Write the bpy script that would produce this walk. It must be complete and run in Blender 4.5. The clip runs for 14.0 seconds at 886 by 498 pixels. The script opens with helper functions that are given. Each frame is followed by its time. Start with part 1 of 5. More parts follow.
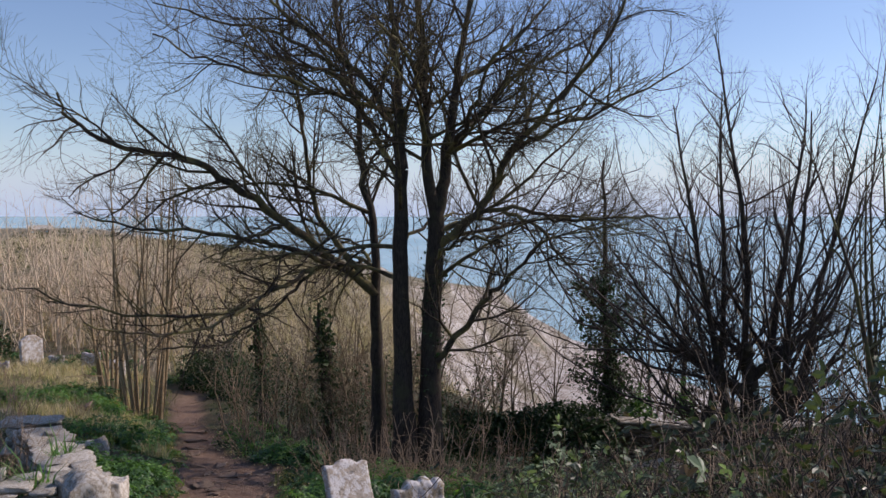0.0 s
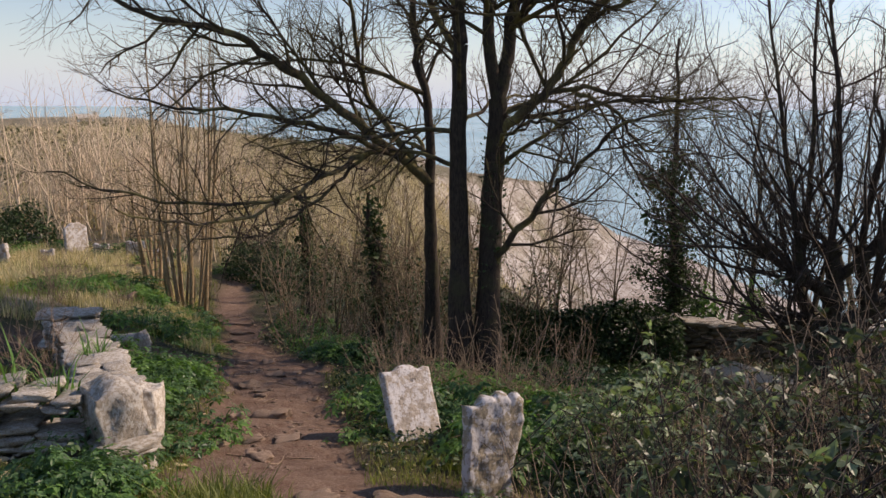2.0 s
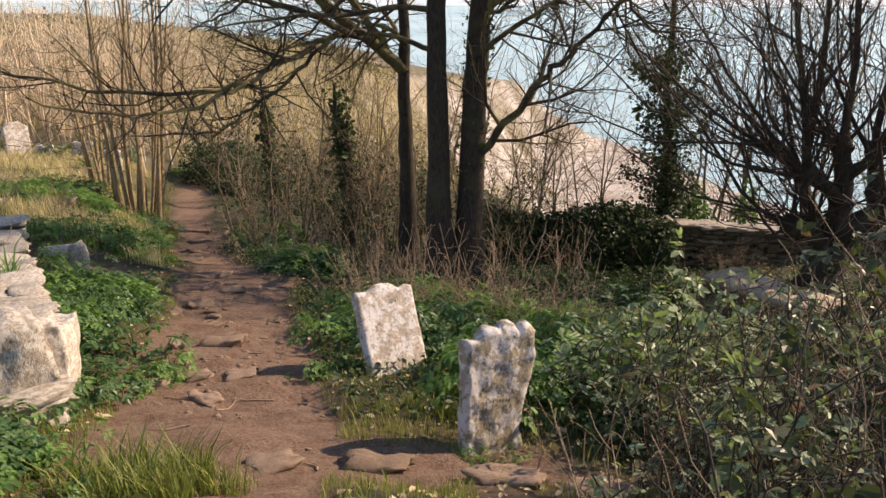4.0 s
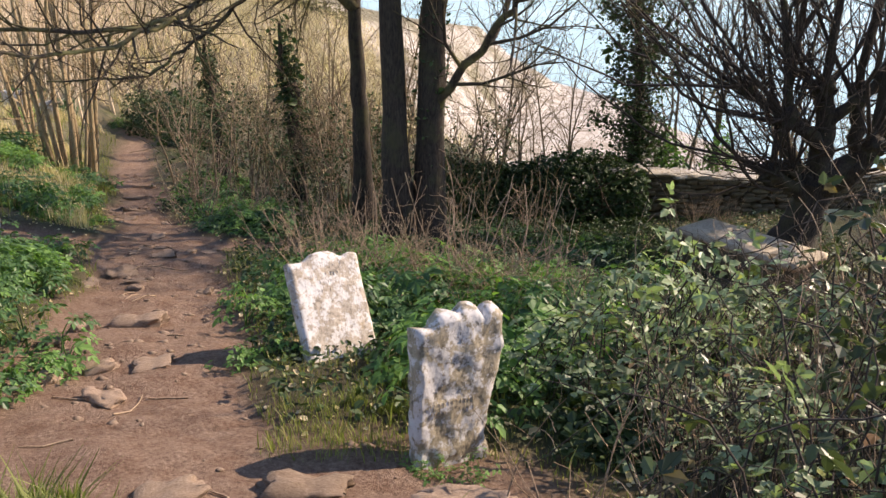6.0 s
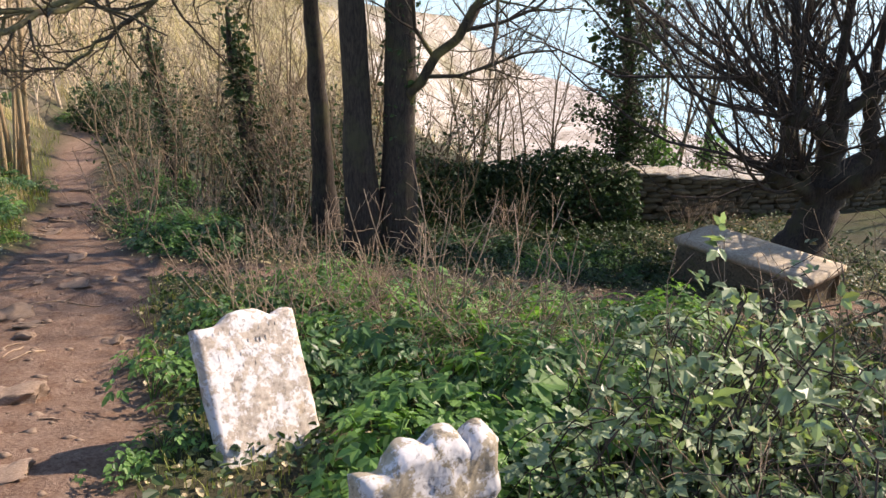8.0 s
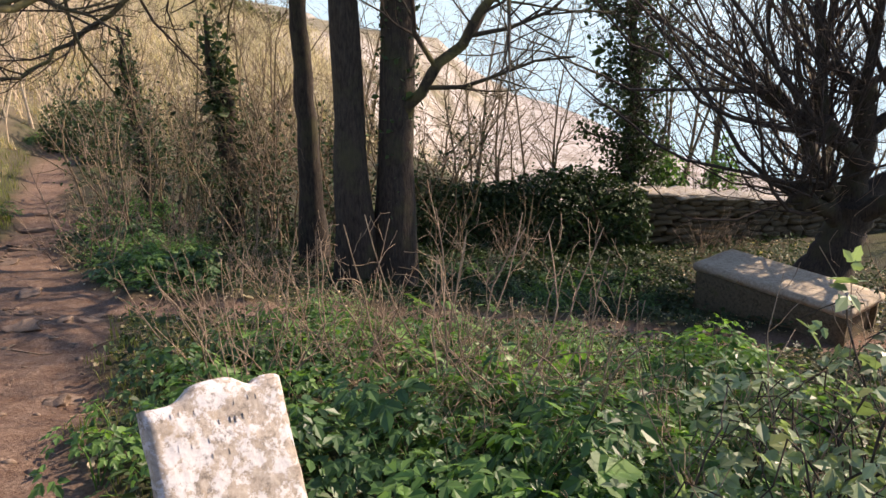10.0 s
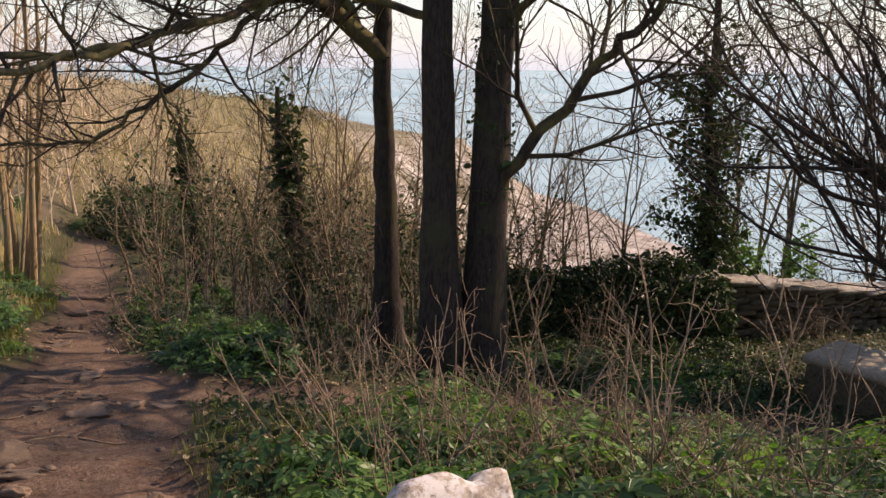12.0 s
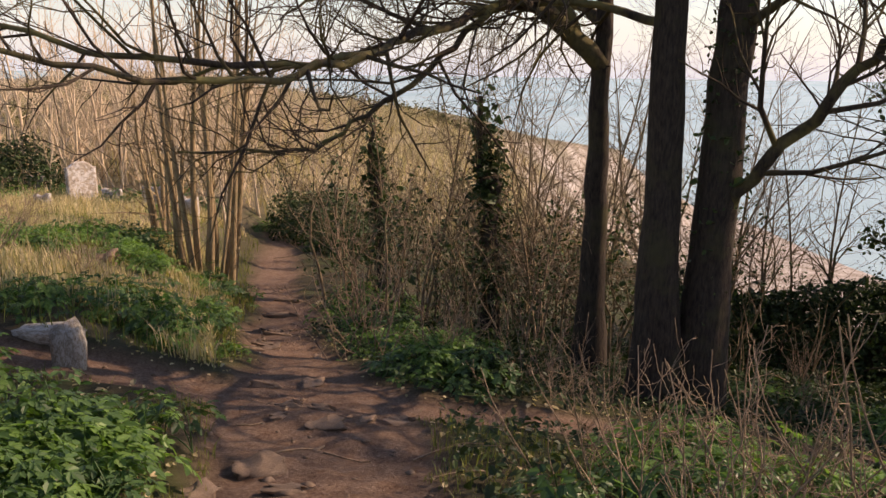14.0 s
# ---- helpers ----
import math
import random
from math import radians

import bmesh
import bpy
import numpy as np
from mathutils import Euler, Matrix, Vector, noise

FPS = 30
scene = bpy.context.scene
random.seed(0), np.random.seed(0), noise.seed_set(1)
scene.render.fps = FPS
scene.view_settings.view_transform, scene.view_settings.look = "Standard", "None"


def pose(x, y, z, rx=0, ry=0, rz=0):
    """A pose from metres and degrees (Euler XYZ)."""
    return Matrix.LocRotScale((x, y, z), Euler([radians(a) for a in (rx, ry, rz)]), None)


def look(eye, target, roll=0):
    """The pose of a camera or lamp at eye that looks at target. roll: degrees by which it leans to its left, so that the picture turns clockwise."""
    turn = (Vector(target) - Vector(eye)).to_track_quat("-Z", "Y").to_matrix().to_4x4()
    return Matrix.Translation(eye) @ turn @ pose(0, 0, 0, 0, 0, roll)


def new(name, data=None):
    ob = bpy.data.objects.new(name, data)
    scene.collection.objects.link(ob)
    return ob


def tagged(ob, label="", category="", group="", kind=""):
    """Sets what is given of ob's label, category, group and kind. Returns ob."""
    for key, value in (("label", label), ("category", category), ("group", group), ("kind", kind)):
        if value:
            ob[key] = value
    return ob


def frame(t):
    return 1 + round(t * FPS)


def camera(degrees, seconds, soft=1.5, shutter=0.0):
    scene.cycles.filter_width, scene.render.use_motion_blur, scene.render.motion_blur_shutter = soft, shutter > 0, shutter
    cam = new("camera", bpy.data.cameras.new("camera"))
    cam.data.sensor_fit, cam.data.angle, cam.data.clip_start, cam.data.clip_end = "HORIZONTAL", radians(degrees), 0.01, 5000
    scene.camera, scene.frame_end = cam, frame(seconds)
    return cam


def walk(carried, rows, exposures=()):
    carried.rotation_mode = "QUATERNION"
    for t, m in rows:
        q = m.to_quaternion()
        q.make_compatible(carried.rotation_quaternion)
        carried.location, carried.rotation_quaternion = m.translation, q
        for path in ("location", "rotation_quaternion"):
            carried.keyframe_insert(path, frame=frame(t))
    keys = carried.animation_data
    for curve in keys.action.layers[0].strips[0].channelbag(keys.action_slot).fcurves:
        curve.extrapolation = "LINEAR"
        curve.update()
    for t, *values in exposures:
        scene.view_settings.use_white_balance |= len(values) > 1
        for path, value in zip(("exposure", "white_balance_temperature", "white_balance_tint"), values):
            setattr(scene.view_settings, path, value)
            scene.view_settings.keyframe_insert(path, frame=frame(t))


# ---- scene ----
cam = camera(56.3, 14.0)
METRES, EYE, TILT, LEAN, TURN = 9.0, 1.6, -2.7, 0.0, 0.0
ROWS = [
    (0.0, 0.0, 0.0, 0.0, 0.0, 0.0, -0.0),
    (0.5, -0.0105, 0.0306, -0.0013, 1.83, -0.41, -0.19),
    (1.0, -0.0134, 0.071, -0.0071, 2.77, -2.9, -0.37),
    (1.5, -0.0272, 0.1095, -0.0116, 2.89, -6.43, -0.35),
    (2.0, -0.0373, 0.1487, -0.0162, 2.98, -7.4, -0.44),
    (2.5, -0.0444, 0.1952, -0.0242, 3.05, -8.92, -0.46),
    (3.0, -0.0525, 0.2391, -0.032, 2.47, -10.99, -0.47),
    (3.5, -0.0572, 0.283, -0.0416, 1.85, -12.52, -0.43),
    (4.0, -0.0605, 0.3214, -0.0474, 0.84, -14.15, -0.38),
    (6.5, -0.0446, 0.487, -0.0739, -2.02, -17.93, -0.3),
    (7.0, -0.0402, 0.539, -0.0786, -2.37, -18.12, -0.34),
    (7.5, -0.0393, 0.5834, -0.081, -2.91, -18.23, -0.36),
    (8.0, -0.0387, 0.6271, -0.0859, -3.47, -18.29, -0.38),
    (10.5, -0.067, 0.7692, -0.1239, -4.65, -16.58, -0.37),
    (11.0, -0.0862, 0.7882, -0.1358, -4.72, -16.2, -0.4),
    (11.5, -0.1156, 0.815, -0.1489, -4.82, -12.38, -0.45),
    (12.0, -0.1394, 0.85, -0.1621, -3.09, -9.99, -0.58),
    (12.5, -0.1677, 0.8642, -0.1627, -0.04, -9.63, -0.67),
    (13.0, -0.1935, 0.8763, -0.1638, 2.21, -9.56, -0.82),
    (13.5, -0.211, 0.8883, -0.1636, 4.81, -9.54, -0.94),
    (14.0, -0.2208, 0.887, -0.1615, 7.18, -9.54, -1.02),
]
EXPOSURES = [(0.0, -0.5, 6600, 23), (1.0, -0.55, 6900, 22), (2.0, -0.32, 7700, 24), (3.0, 0.05, 8400, 24), (4.0, 0.3, 8700, 23), (6.5, 0.7, 7600, 20), (8.0, 0.8, 7500, 20), (10.5, 0.58, 8000, 24), (11.0, 0.53, 8100, 25), (12.0, 0.05, 8700, 28), (13.0, -0.06, 9200, 30), (14.0, -0.02, 9300, 31)]
walk(cam, [(t, pose(0, 0, EYE, TILT, LEAN, TURN) @ pose(METRES * x, METRES * y, METRES * z, 90 + pitch, roll, yaw)) for t, x, y, z, yaw, pitch, roll in ROWS], EXPOSURES)

# ---- light ----
SUN_ELEVATION, SUN_AZIMUTH = 34.0, 70.0  # azimuth clockwise from +y
world = bpy.data.worlds.new("sky")
scene.world = world
world.use_nodes = True
wn = world.node_tree.nodes
sky = wn.new("ShaderNodeTexSky")
sky.sky_type = "NISHITA"
sky.sun_disc = False
sky.sun_elevation, sky.sun_rotation = radians(SUN_ELEVATION), radians(SUN_AZIMUTH)
sky.air_density, sky.dust_density, sky.ozone_density = 1.0, 0.2, 4.0
wn["Background"].inputs["Strength"].default_value = 0.18
# pale sea haze low over the horizon, all round
wl = world.node_tree.links
wc, ws, wr, wm = wn.new("ShaderNodeTexCoord"), wn.new("ShaderNodeSeparateXYZ"), wn.new("ShaderNodeMapRange"), wn.new("ShaderNodeMix")
wl.new(wc.outputs["Generated"], ws.inputs[0])
wl.new(ws.outputs[2], wr.inputs[0])
wr.interpolation_type = "SMOOTHSTEP"
for _i, _v in zip((1, 2, 3, 4), (-0.02, 0.1, 0.9, 0.0)):
    wr.inputs[_i].default_value = _v
wm.data_type = "RGBA"
wl.new(wr.outputs[0], wm.inputs[0])
wl.new(sky.outputs[0], wm.inputs[6])
wm.inputs[7].default_value = (3.5, 4.7, 6.4, 1)
wl.new(wm.outputs[2], wn["Background"].inputs["Color"])
sun = new("sun", bpy.data.lights.new("sun", "SUN"))
sun.data.energy, sun.data.angle, sun.data.color = 5.0, radians(0.55), (1.0, 0.93, 0.82)
_a, _e = radians(SUN_AZIMUTH), radians(SUN_ELEVATION)
sun.matrix_world = look((0, 0, 0), (-math.sin(_a) * math.cos(_e), -math.cos(_a) * math.cos(_e), -math.sin(_e)))

# ---- materials ----
def node(nt, kind, **inputs):
    n = nt.nodes.new("ShaderNode" + kind)
    for k, v in inputs.items():
        n.inputs[k.replace("_", " ")].default_value = v
    return n


def ramp(nt, source, stops):
    r = nt.nodes.new("ShaderNodeValToRGB")
    el = r.color_ramp.elements
    while len(el) < len(stops):
        el.new(0.5)
    for e, (p, c) in zip(el, stops):
        e.position, e.color = p, (*c, 1)
    nt.links.new(source, r.inputs[0])
    return r.outputs[0]


def mixed(nt, a, b, fac, mode="MIX"):
    m = nt.nodes.new("ShaderNodeMix")
    m.data_type, m.blend_type = "RGBA", mode
    for sock, v in ((m.inputs[0], fac), (m.inputs[6], a), (m.inputs[7], b)):
        if isinstance(v, (int, float)):
            sock.default_value = v
        elif isinstance(v, tuple):
            sock.default_value = (*v, 1)
        else:
            nt.links.new(v, sock)
    return m.outputs[2]


def base_material(name, rough=0.9):
    m = bpy.data.materials.new(name)
    m.use_nodes = True
    nt = m.node_tree
    b = nt.nodes["Principled BSDF"]
    b.inputs["Roughness"].default_value = rough
    b.inputs["Specular IOR Level"].default_value = 0.3
    return m, nt, b


def noise_of(nt, scale, detail=6, rough=0.6, vec=None):
    n = node(nt, "TexNoise", Scale=scale, Detail=detail, Roughness=rough)
    if vec is None:
        vec = nt.nodes.new("ShaderNodeTexCoord").outputs["Object"]
    nt.links.new(vec, n.inputs["Vector"])
    return n.outputs[0]


def bumped(nt, b, height, strength=0.5, distance=0.02):
    n = node(nt, "Bump", Strength=strength, Distance=distance)
    nt.links.new(height, n.inputs["Height"])
    nt.links.new(n.outputs[0], b.inputs["Normal"])


def bark_material(name, dark, light, moss=None, scale=6.0, amount=0.5):
    m, nt, b = base_material(name, 0.92)
    tc = nt.nodes.new("ShaderNodeTexCoord").outputs["Object"]
    mp = nt.nodes.new("ShaderNodeMapping")
    mp.inputs["Scale"].default_value = (1, 1, 0.22)
    nt.links.new(tc, mp.inputs[0])
    fine = noise_of(nt, scale * 6, 8, 0.7, mp.outputs[0])
    col = ramp(nt, fine, [(0.3, dark), (0.7, light)])
    if moss:
        big = noise_of(nt, scale * 0.35, 5, 0.65, tc)
        col = mixed(nt, col, moss, ramp(nt, big, [(0.55 - 0.15 * amount, (0, 0, 0)), (0.75 - 0.1 * amount, (1, 1, 1))]))
    nt.links.new(col, b.inputs["Base Color"])
    bumped(nt, b, fine, 0.7, 0.02)
    return m


def leaf_material(name, dark, light, rough=0.45, through_light=0.35, dead=None):
    m, nt, b = base_material(name, rough)
    g = nt.nodes.new("ShaderNodeNewGeometry")
    col = ramp(nt, g.outputs["Random Per Island"], [(0.0, dark), (0.75, light)] + ([(0.93, light), (0.97, dead)] if dead else []))
    fine = noise_of(nt, 60, 3)
    col = mixed(nt, col, (0.9, 0.95, 0.7), ramp(nt, fine, [(0.45, (0, 0, 0)), (0.8, (0.25, 0.25, 0.25))]), "MULTIPLY")
    nt.links.new(col, b.inputs["Base Color"])
    t = nt.nodes.new("ShaderNodeBsdfTranslucent")
    nt.links.new(mixed(nt, col, (1.4, 1.6, 0.75), 1.0, "MULTIPLY"), t.inputs[0])
    mx = nt.nodes.new("ShaderNodeMixShader")
    mx.inputs[0].default_value = through_light
    nt.links.new(b.outputs[0], mx.inputs[1])
    nt.links.new(t.outputs[0], mx.inputs[2])
    nt.links.new(mx.outputs[0], nt.nodes["Material Output"].inputs[0])
    return m


def stone_material(name, base, pale, dark, lichen=None, ochre=None, random_tone=0.0):
    m, nt, b = base_material(name, 0.95)
    tc = nt.nodes.new("ShaderNodeTexCoord").outputs["Object"]
    fine = noise_of(nt, 22, 10, 0.72, tc)
    patch = noise_of(nt, 9, 8, 0.75, tc)
    col = ramp(nt, fine, [(0.28, dark), (0.5, base), (0.72, pale)])
    if lichen:
        col = mixed(nt, col, lichen, ramp(nt, patch, [(0.49, (0, 0, 0)), (0.53, (0.92, 0.92, 0.92))]))
    spots = noise_of(nt, 13, 8, 0.75, tc)
    col = mixed(nt, col, dark, ramp(nt, spots, [(0.57, (0, 0, 0)), (0.63, (0.75, 0.75, 0.75))]))
    if ochre:
        o = noise_of(nt, 7.3, 6, 0.7, tc)
        col = mixed(nt, col, ochre, ramp(nt, o, [(0.58, (0, 0, 0)), (0.68, (0.7, 0.7, 0.7))]))
    if random_tone:
        oi = nt.nodes.new("ShaderNodeObjectInfo")
        col = mixed(nt, col, ramp(nt, oi.outputs["Random"], [(0, (0.45, 0.42, 0.38)), (1, (1.1, 1.05, 1.0))]), random_tone, "MULTIPLY")
    nt.links.new(col, b.inputs["Base Color"])
    v = node(nt, "TexVoronoi", Scale=34)
    nt.links.new(tc, v.inputs["Vector"])
    h = mixed(nt, fine, v.outputs[0], 0.35)
    bumped(nt, b, h, 0.4, 0.015)
    return m


BARK = bark_material("bark_sycamore", (0.02, 0.015, 0.012), (0.1, 0.078, 0.06), (0.085, 0.08, 0.04), 6, 0.35)
TWIG = bark_material("twig_bark", (0.03, 0.022, 0.016), (0.11, 0.08, 0.055), (0.19, 0.165, 0.06), 3, 0.5)
LIMBBARK = bark_material("limb_bark", (0.022, 0.017, 0.013), (0.11, 0.085, 0.06), (0.28, 0.24, 0.09), 4, 0.7)
DARKTWIG = bark_material("dark_twig", (0.03, 0.023, 0.019), (0.115, 0.088, 0.07))
PALESTEM = bark_material("pale_stem", (0.22, 0.15, 0.085), (0.46, 0.35, 0.21), (0.2, 0.19, 0.1), 5, 0.2)
TANSTEM = bark_material("tan_stem", (0.56, 0.43, 0.29), (0.84, 0.68, 0.49))
DEADSTEM = bark_material("dead_stem", (0.19, 0.125, 0.085), (0.47, 0.35, 0.24))
THICKET = bark_material("thicket_twig", (0.12, 0.085, 0.055), (0.36, 0.27, 0.17), (0.2, 0.18, 0.08), 4, 0.4)
IVY = leaf_material("ivy_leaf", (0.018, 0.036, 0.014), (0.06, 0.1, 0.035), 0.5, 0.15)
ALEX = leaf_material("alexanders_leaf", (0.05, 0.12, 0.038), (0.17, 0.31, 0.09), 0.42, 0.4)
DEEPALEX = leaf_material("deep_green_leaf", (0.03, 0.075, 0.03), (0.09, 0.18, 0.065), 0.4, 0.3)
BRAMBLE = leaf_material("bramble_leaf", (0.03, 0.042, 0.022), (0.09, 0.11, 0.05), 0.38, 0.25, (0.2, 0.11, 0.05))
GRASS = leaf_material("grass_blade", (0.09, 0.12, 0.03), (0.26, 0.28, 0.09), 0.5, 0.35, (0.4, 0.32, 0.17))
DRYGRASS = leaf_material("dry_grass_blade", (0.42, 0.33, 0.2), (0.7, 0.57, 0.38), 0.6, 0.3)
PALEBRAMBLE = leaf_material("pale_bramble_leaf", (0.11, 0.15, 0.08), (0.3, 0.37, 0.22), 0.4, 0.33, (0.3, 0.32, 0.12))
HEADSTONE = stone_material("limestone_headstone", (0.4, 0.34, 0.28), (0.54, 0.48, 0.41), (0.14, 0.12, 0.1), (0.62, 0.6, 0.59), (0.4, 0.3, 0.19))
GREYSTONE = stone_material("weathered_headstone", (0.33, 0.28, 0.2), (0.46, 0.4, 0.31), (0.08, 0.07, 0.06), (0.6, 0.58, 0.57), (0.4, 0.3, 0.14))
RUBBLE = stone_material("rubble_stone", (0.42, 0.37, 0.3), (0.6, 0.55, 0.46), (0.15, 0.13, 0.11), (0.62, 0.6, 0.55), None, 0.6)
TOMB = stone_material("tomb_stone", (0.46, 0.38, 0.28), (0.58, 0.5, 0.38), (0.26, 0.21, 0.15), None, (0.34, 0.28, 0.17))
# mossy stone, its base colour also darkened to stand in for shade
SHADEDMOSS = stone_material("mossy_shaded_stone", (0.14, 0.115, 0.075), (0.22, 0.185, 0.125), (0.05, 0.042, 0.028), None, (0.12, 0.12, 0.05), 0.5)
SCRUB = leaf_material("far_scrub_stem", (0.26, 0.2, 0.14), (0.64, 0.51, 0.37), 0.8, 0.3)
OLIVE = leaf_material("olive_scrub", (0.06, 0.06, 0.03), (0.2, 0.18, 0.09), 0.7, 0.2, (0.3, 0.2, 0.13))
CHALK = stone_material("path_rock", (0.29, 0.21, 0.155), (0.42, 0.33, 0.26), (0.17, 0.12, 0.09), None, None, 0.5)


def ground_material():
    m, nt, b = base_material("hillside", 0.97)
    tc = nt.nodes.new("ShaderNodeTexCoord").outputs["Object"]
    big = noise_of(nt, 0.8, 6, 0.65, tc)
    mid = noise_of(nt, 6, 8, 0.7, tc)
    fine = noise_of(nt, 40, 8, 0.75, tc)
    earth = ramp(nt, fine, [(0.3, (0.09, 0.057, 0.04)), (0.5, (0.23, 0.15, 0.108)), (0.72, (0.38, 0.28, 0.21))])
    earth = mixed(nt, earth, (0.62, 0.5, 0.42), ramp(nt, mid, [(0.35, (0.75, 0.75, 0.75)), (0.6, (0, 0, 0))]), "MULTIPLY")
    turf = ramp(nt, fine, [(0.3, (0.02, 0.02, 0.01)), (0.5, (0.055, 0.048, 0.026)), (0.75, (0.13, 0.105, 0.06))])
    turf = mixed(nt, turf, (0.06, 0.075, 0.025), ramp(nt, big, [(0.45, (0, 0, 0)), (0.6, (0.7, 0.7, 0.7))]))
    at = nt.nodes.new("ShaderNodeAttribute")
    at.attribute_name = "trodden"
    near = mixed(nt, turf, earth, at.outputs["Fac"])
    scrub = ramp(nt, noise_of(nt, 0.35, 8, 0.75, tc), [(0.3, (0.07, 0.06, 0.04)), (0.45, (0.2, 0.16, 0.11)), (0.52, (0.13, 0.125, 0.065)), (0.6, (0.4, 0.32, 0.22)), (0.75, (0.54, 0.44, 0.31))])
    at2 = nt.nodes.new("ShaderNodeAttribute")
    at2.attribute_name = "distance_scrub"
    col = mixed(nt, near, scrub, at2.outputs["Fac"])
    rock = ramp(nt, noise_of(nt, 0.3, 12, 0.8, tc), [(0.34, (0.13, 0.11, 0.075)), (0.44, (0.3, 0.25, 0.2)), (0.53, (0.47, 0.42, 0.37)), (0.7, (0.62, 0.57, 0.52))])
    at3 = nt.nodes.new("ShaderNodeAttribute")
    at3.attribute_name = "bare_rock"
    col = mixed(nt, col, rock, at3.outputs["Fac"])
    nt.links.new(col, b.inputs["Base Color"])
    bumped(nt, b, mixed(nt, mid, fine, 0.5), 0.9, 0.05)
    return m


def sea_material():
    m, nt, b = base_material("sea_water", 0.22)
    tc = nt.nodes.new("ShaderNodeTexCoord").outputs["Object"]
    big = noise_of(nt, 0.006, 5, 0.6, tc)
    nt.links.new(ramp(nt, big, [(0.35, (0.3, 0.49, 0.52)), (0.65, (0.44, 0.62, 0.63))]), b.inputs["Base Color"])
    b.inputs["Specular IOR Level"].default_value = 0.5
    bumped(nt, b, noise_of(nt, 0.5, 8, 0.65, tc), 0.35, 0.8)
    return m


GROUND, SEA = ground_material(), sea_material()

# ---- mesh helpers ----
R = np.random.default_rng(7)


def mesh_of(name, V, F, mat, smooth=False):
    """A mesh from arrays of corners and of faces with one count of corners."""
    me = bpy.data.meshes.new(name)
    V, F = np.asarray(V, np.float32), np.asarray(F, np.int32)
    n, k = F.shape
    me.vertices.add(len(V))
    me.vertices.foreach_set("co", V.ravel())
    me.loops.add(n * k)
    me.loops.foreach_set("vertex_index", F.ravel())
    me.polygons.add(n)
    me.polygons.foreach_set("loop_start", np.arange(0, n * k, k, dtype=np.int32))
    me.polygons.foreach_set("use_smooth", np.full(n, smooth))
    me.materials.append(mat)
    me.update(calc_edges=True)
    return me


def thing(name, label, category, group="", place=(0, 0, 0), kind=""):
    ob = new(name)
    ob.location = place
    ob.empty_display_size = 0.2
    return tagged(ob, label, category, group, kind)


def part(name, me, parent, label=""):
    ob = new(name, me)
    ob.parent = parent
    return tagged(ob, label) if label else ob


def bm_mesh(name, bm, mat, smooth=False):
    me = bpy.data.meshes.new(name)
    bm.to_mesh(me)
    bm.free()
    me.materials.append(mat)
    for p in me.polygons:
        p.use_smooth = smooth
    return me


def tubes(lines, sides):
    """Skins polylines (points n x 3, radii n) with open tapered tubes."""
    VS, FS, off = [], [], 0
    ang = np.linspace(0, 2 * np.pi, sides, endpoint=False)
    ca, sa = np.cos(ang), np.sin(ang)
    for P, r in lines:
        n = len(P)
        T = np.empty_like(P)
        T[1:-1] = P[2:] - P[:-2]
        T[0], T[-1] = P[1] - P[0], P[-1] - P[-2]
        T /= np.sqrt((T * T).sum(1, keepdims=True)) + 1e-9
        up = np.array([0, 0, 1.0]) if abs(T[0, 2]) < 0.8 else np.array([1.0, 0, 0])
        A = np.cross(T, up)
        A /= np.sqrt((A * A).sum(1, keepdims=True)) + 1e-9
        B = np.cross(T, A)
        ring = P[:, None] + r[:, None, None] * (ca[None, :, None] * A[:, None] + sa[None, :, None] * B[:, None])
        VS.append(ring.reshape(-1, 3))
        i = np.arange(n - 1)[:, None] * sides + np.arange(sides)[None]
        j = np.arange(n - 1)[:, None] * sides + (np.arange(sides)[None] + 1) % sides
        FS.append(np.stack([i, j, j + sides, i + sides], -1).reshape(-1, 4) + off)
        off += n * sides
    return np.concatenate(VS), np.concatenate(FS)


def curve_through(pts, n, wob=0.0):
    """A smooth line through the control points (Catmull-Rom), n points, with some wobble."""
    P = np.asarray(pts, float)
    P = np.vstack([2 * P[0] - P[1], P, 2 * P[-1] - P[-2]])
    out = []
    m = len(P) - 3
    for t in np.linspace(0, m - 1e-6, n):
        k = int(t)
        u = t - k
        a, b, c, d = P[k:k + 4]
        out.append(0.5 * (2 * b + (c - a) * u + (2 * a - 5 * b + 4 * c - d) * u * u + (3 * b - a - 3 * c + d) * u ** 3))
    out = np.array(out)
    if wob:
        out[1:-1] += R.normal(0, wob, (n - 2, 3))
    return out


def unit(v):
    return v / (np.linalg.norm(v) + 1e-9)


def shoot(p, d, length, r0, r1, n=5, bend=0.18, rise=0.1):
    """One wandering branch."""
    P, d = [np.array(p, float)], unit(np.array(d, float))
    step = length / (n - 1)
    for i in range(n - 1):
        d = unit(d + R.normal(0, bend, 3) + np.array([0, 0, rise]))
        P.append(P[-1] + d * step)
    return np.array(P), np.linspace(r0, r1, n)


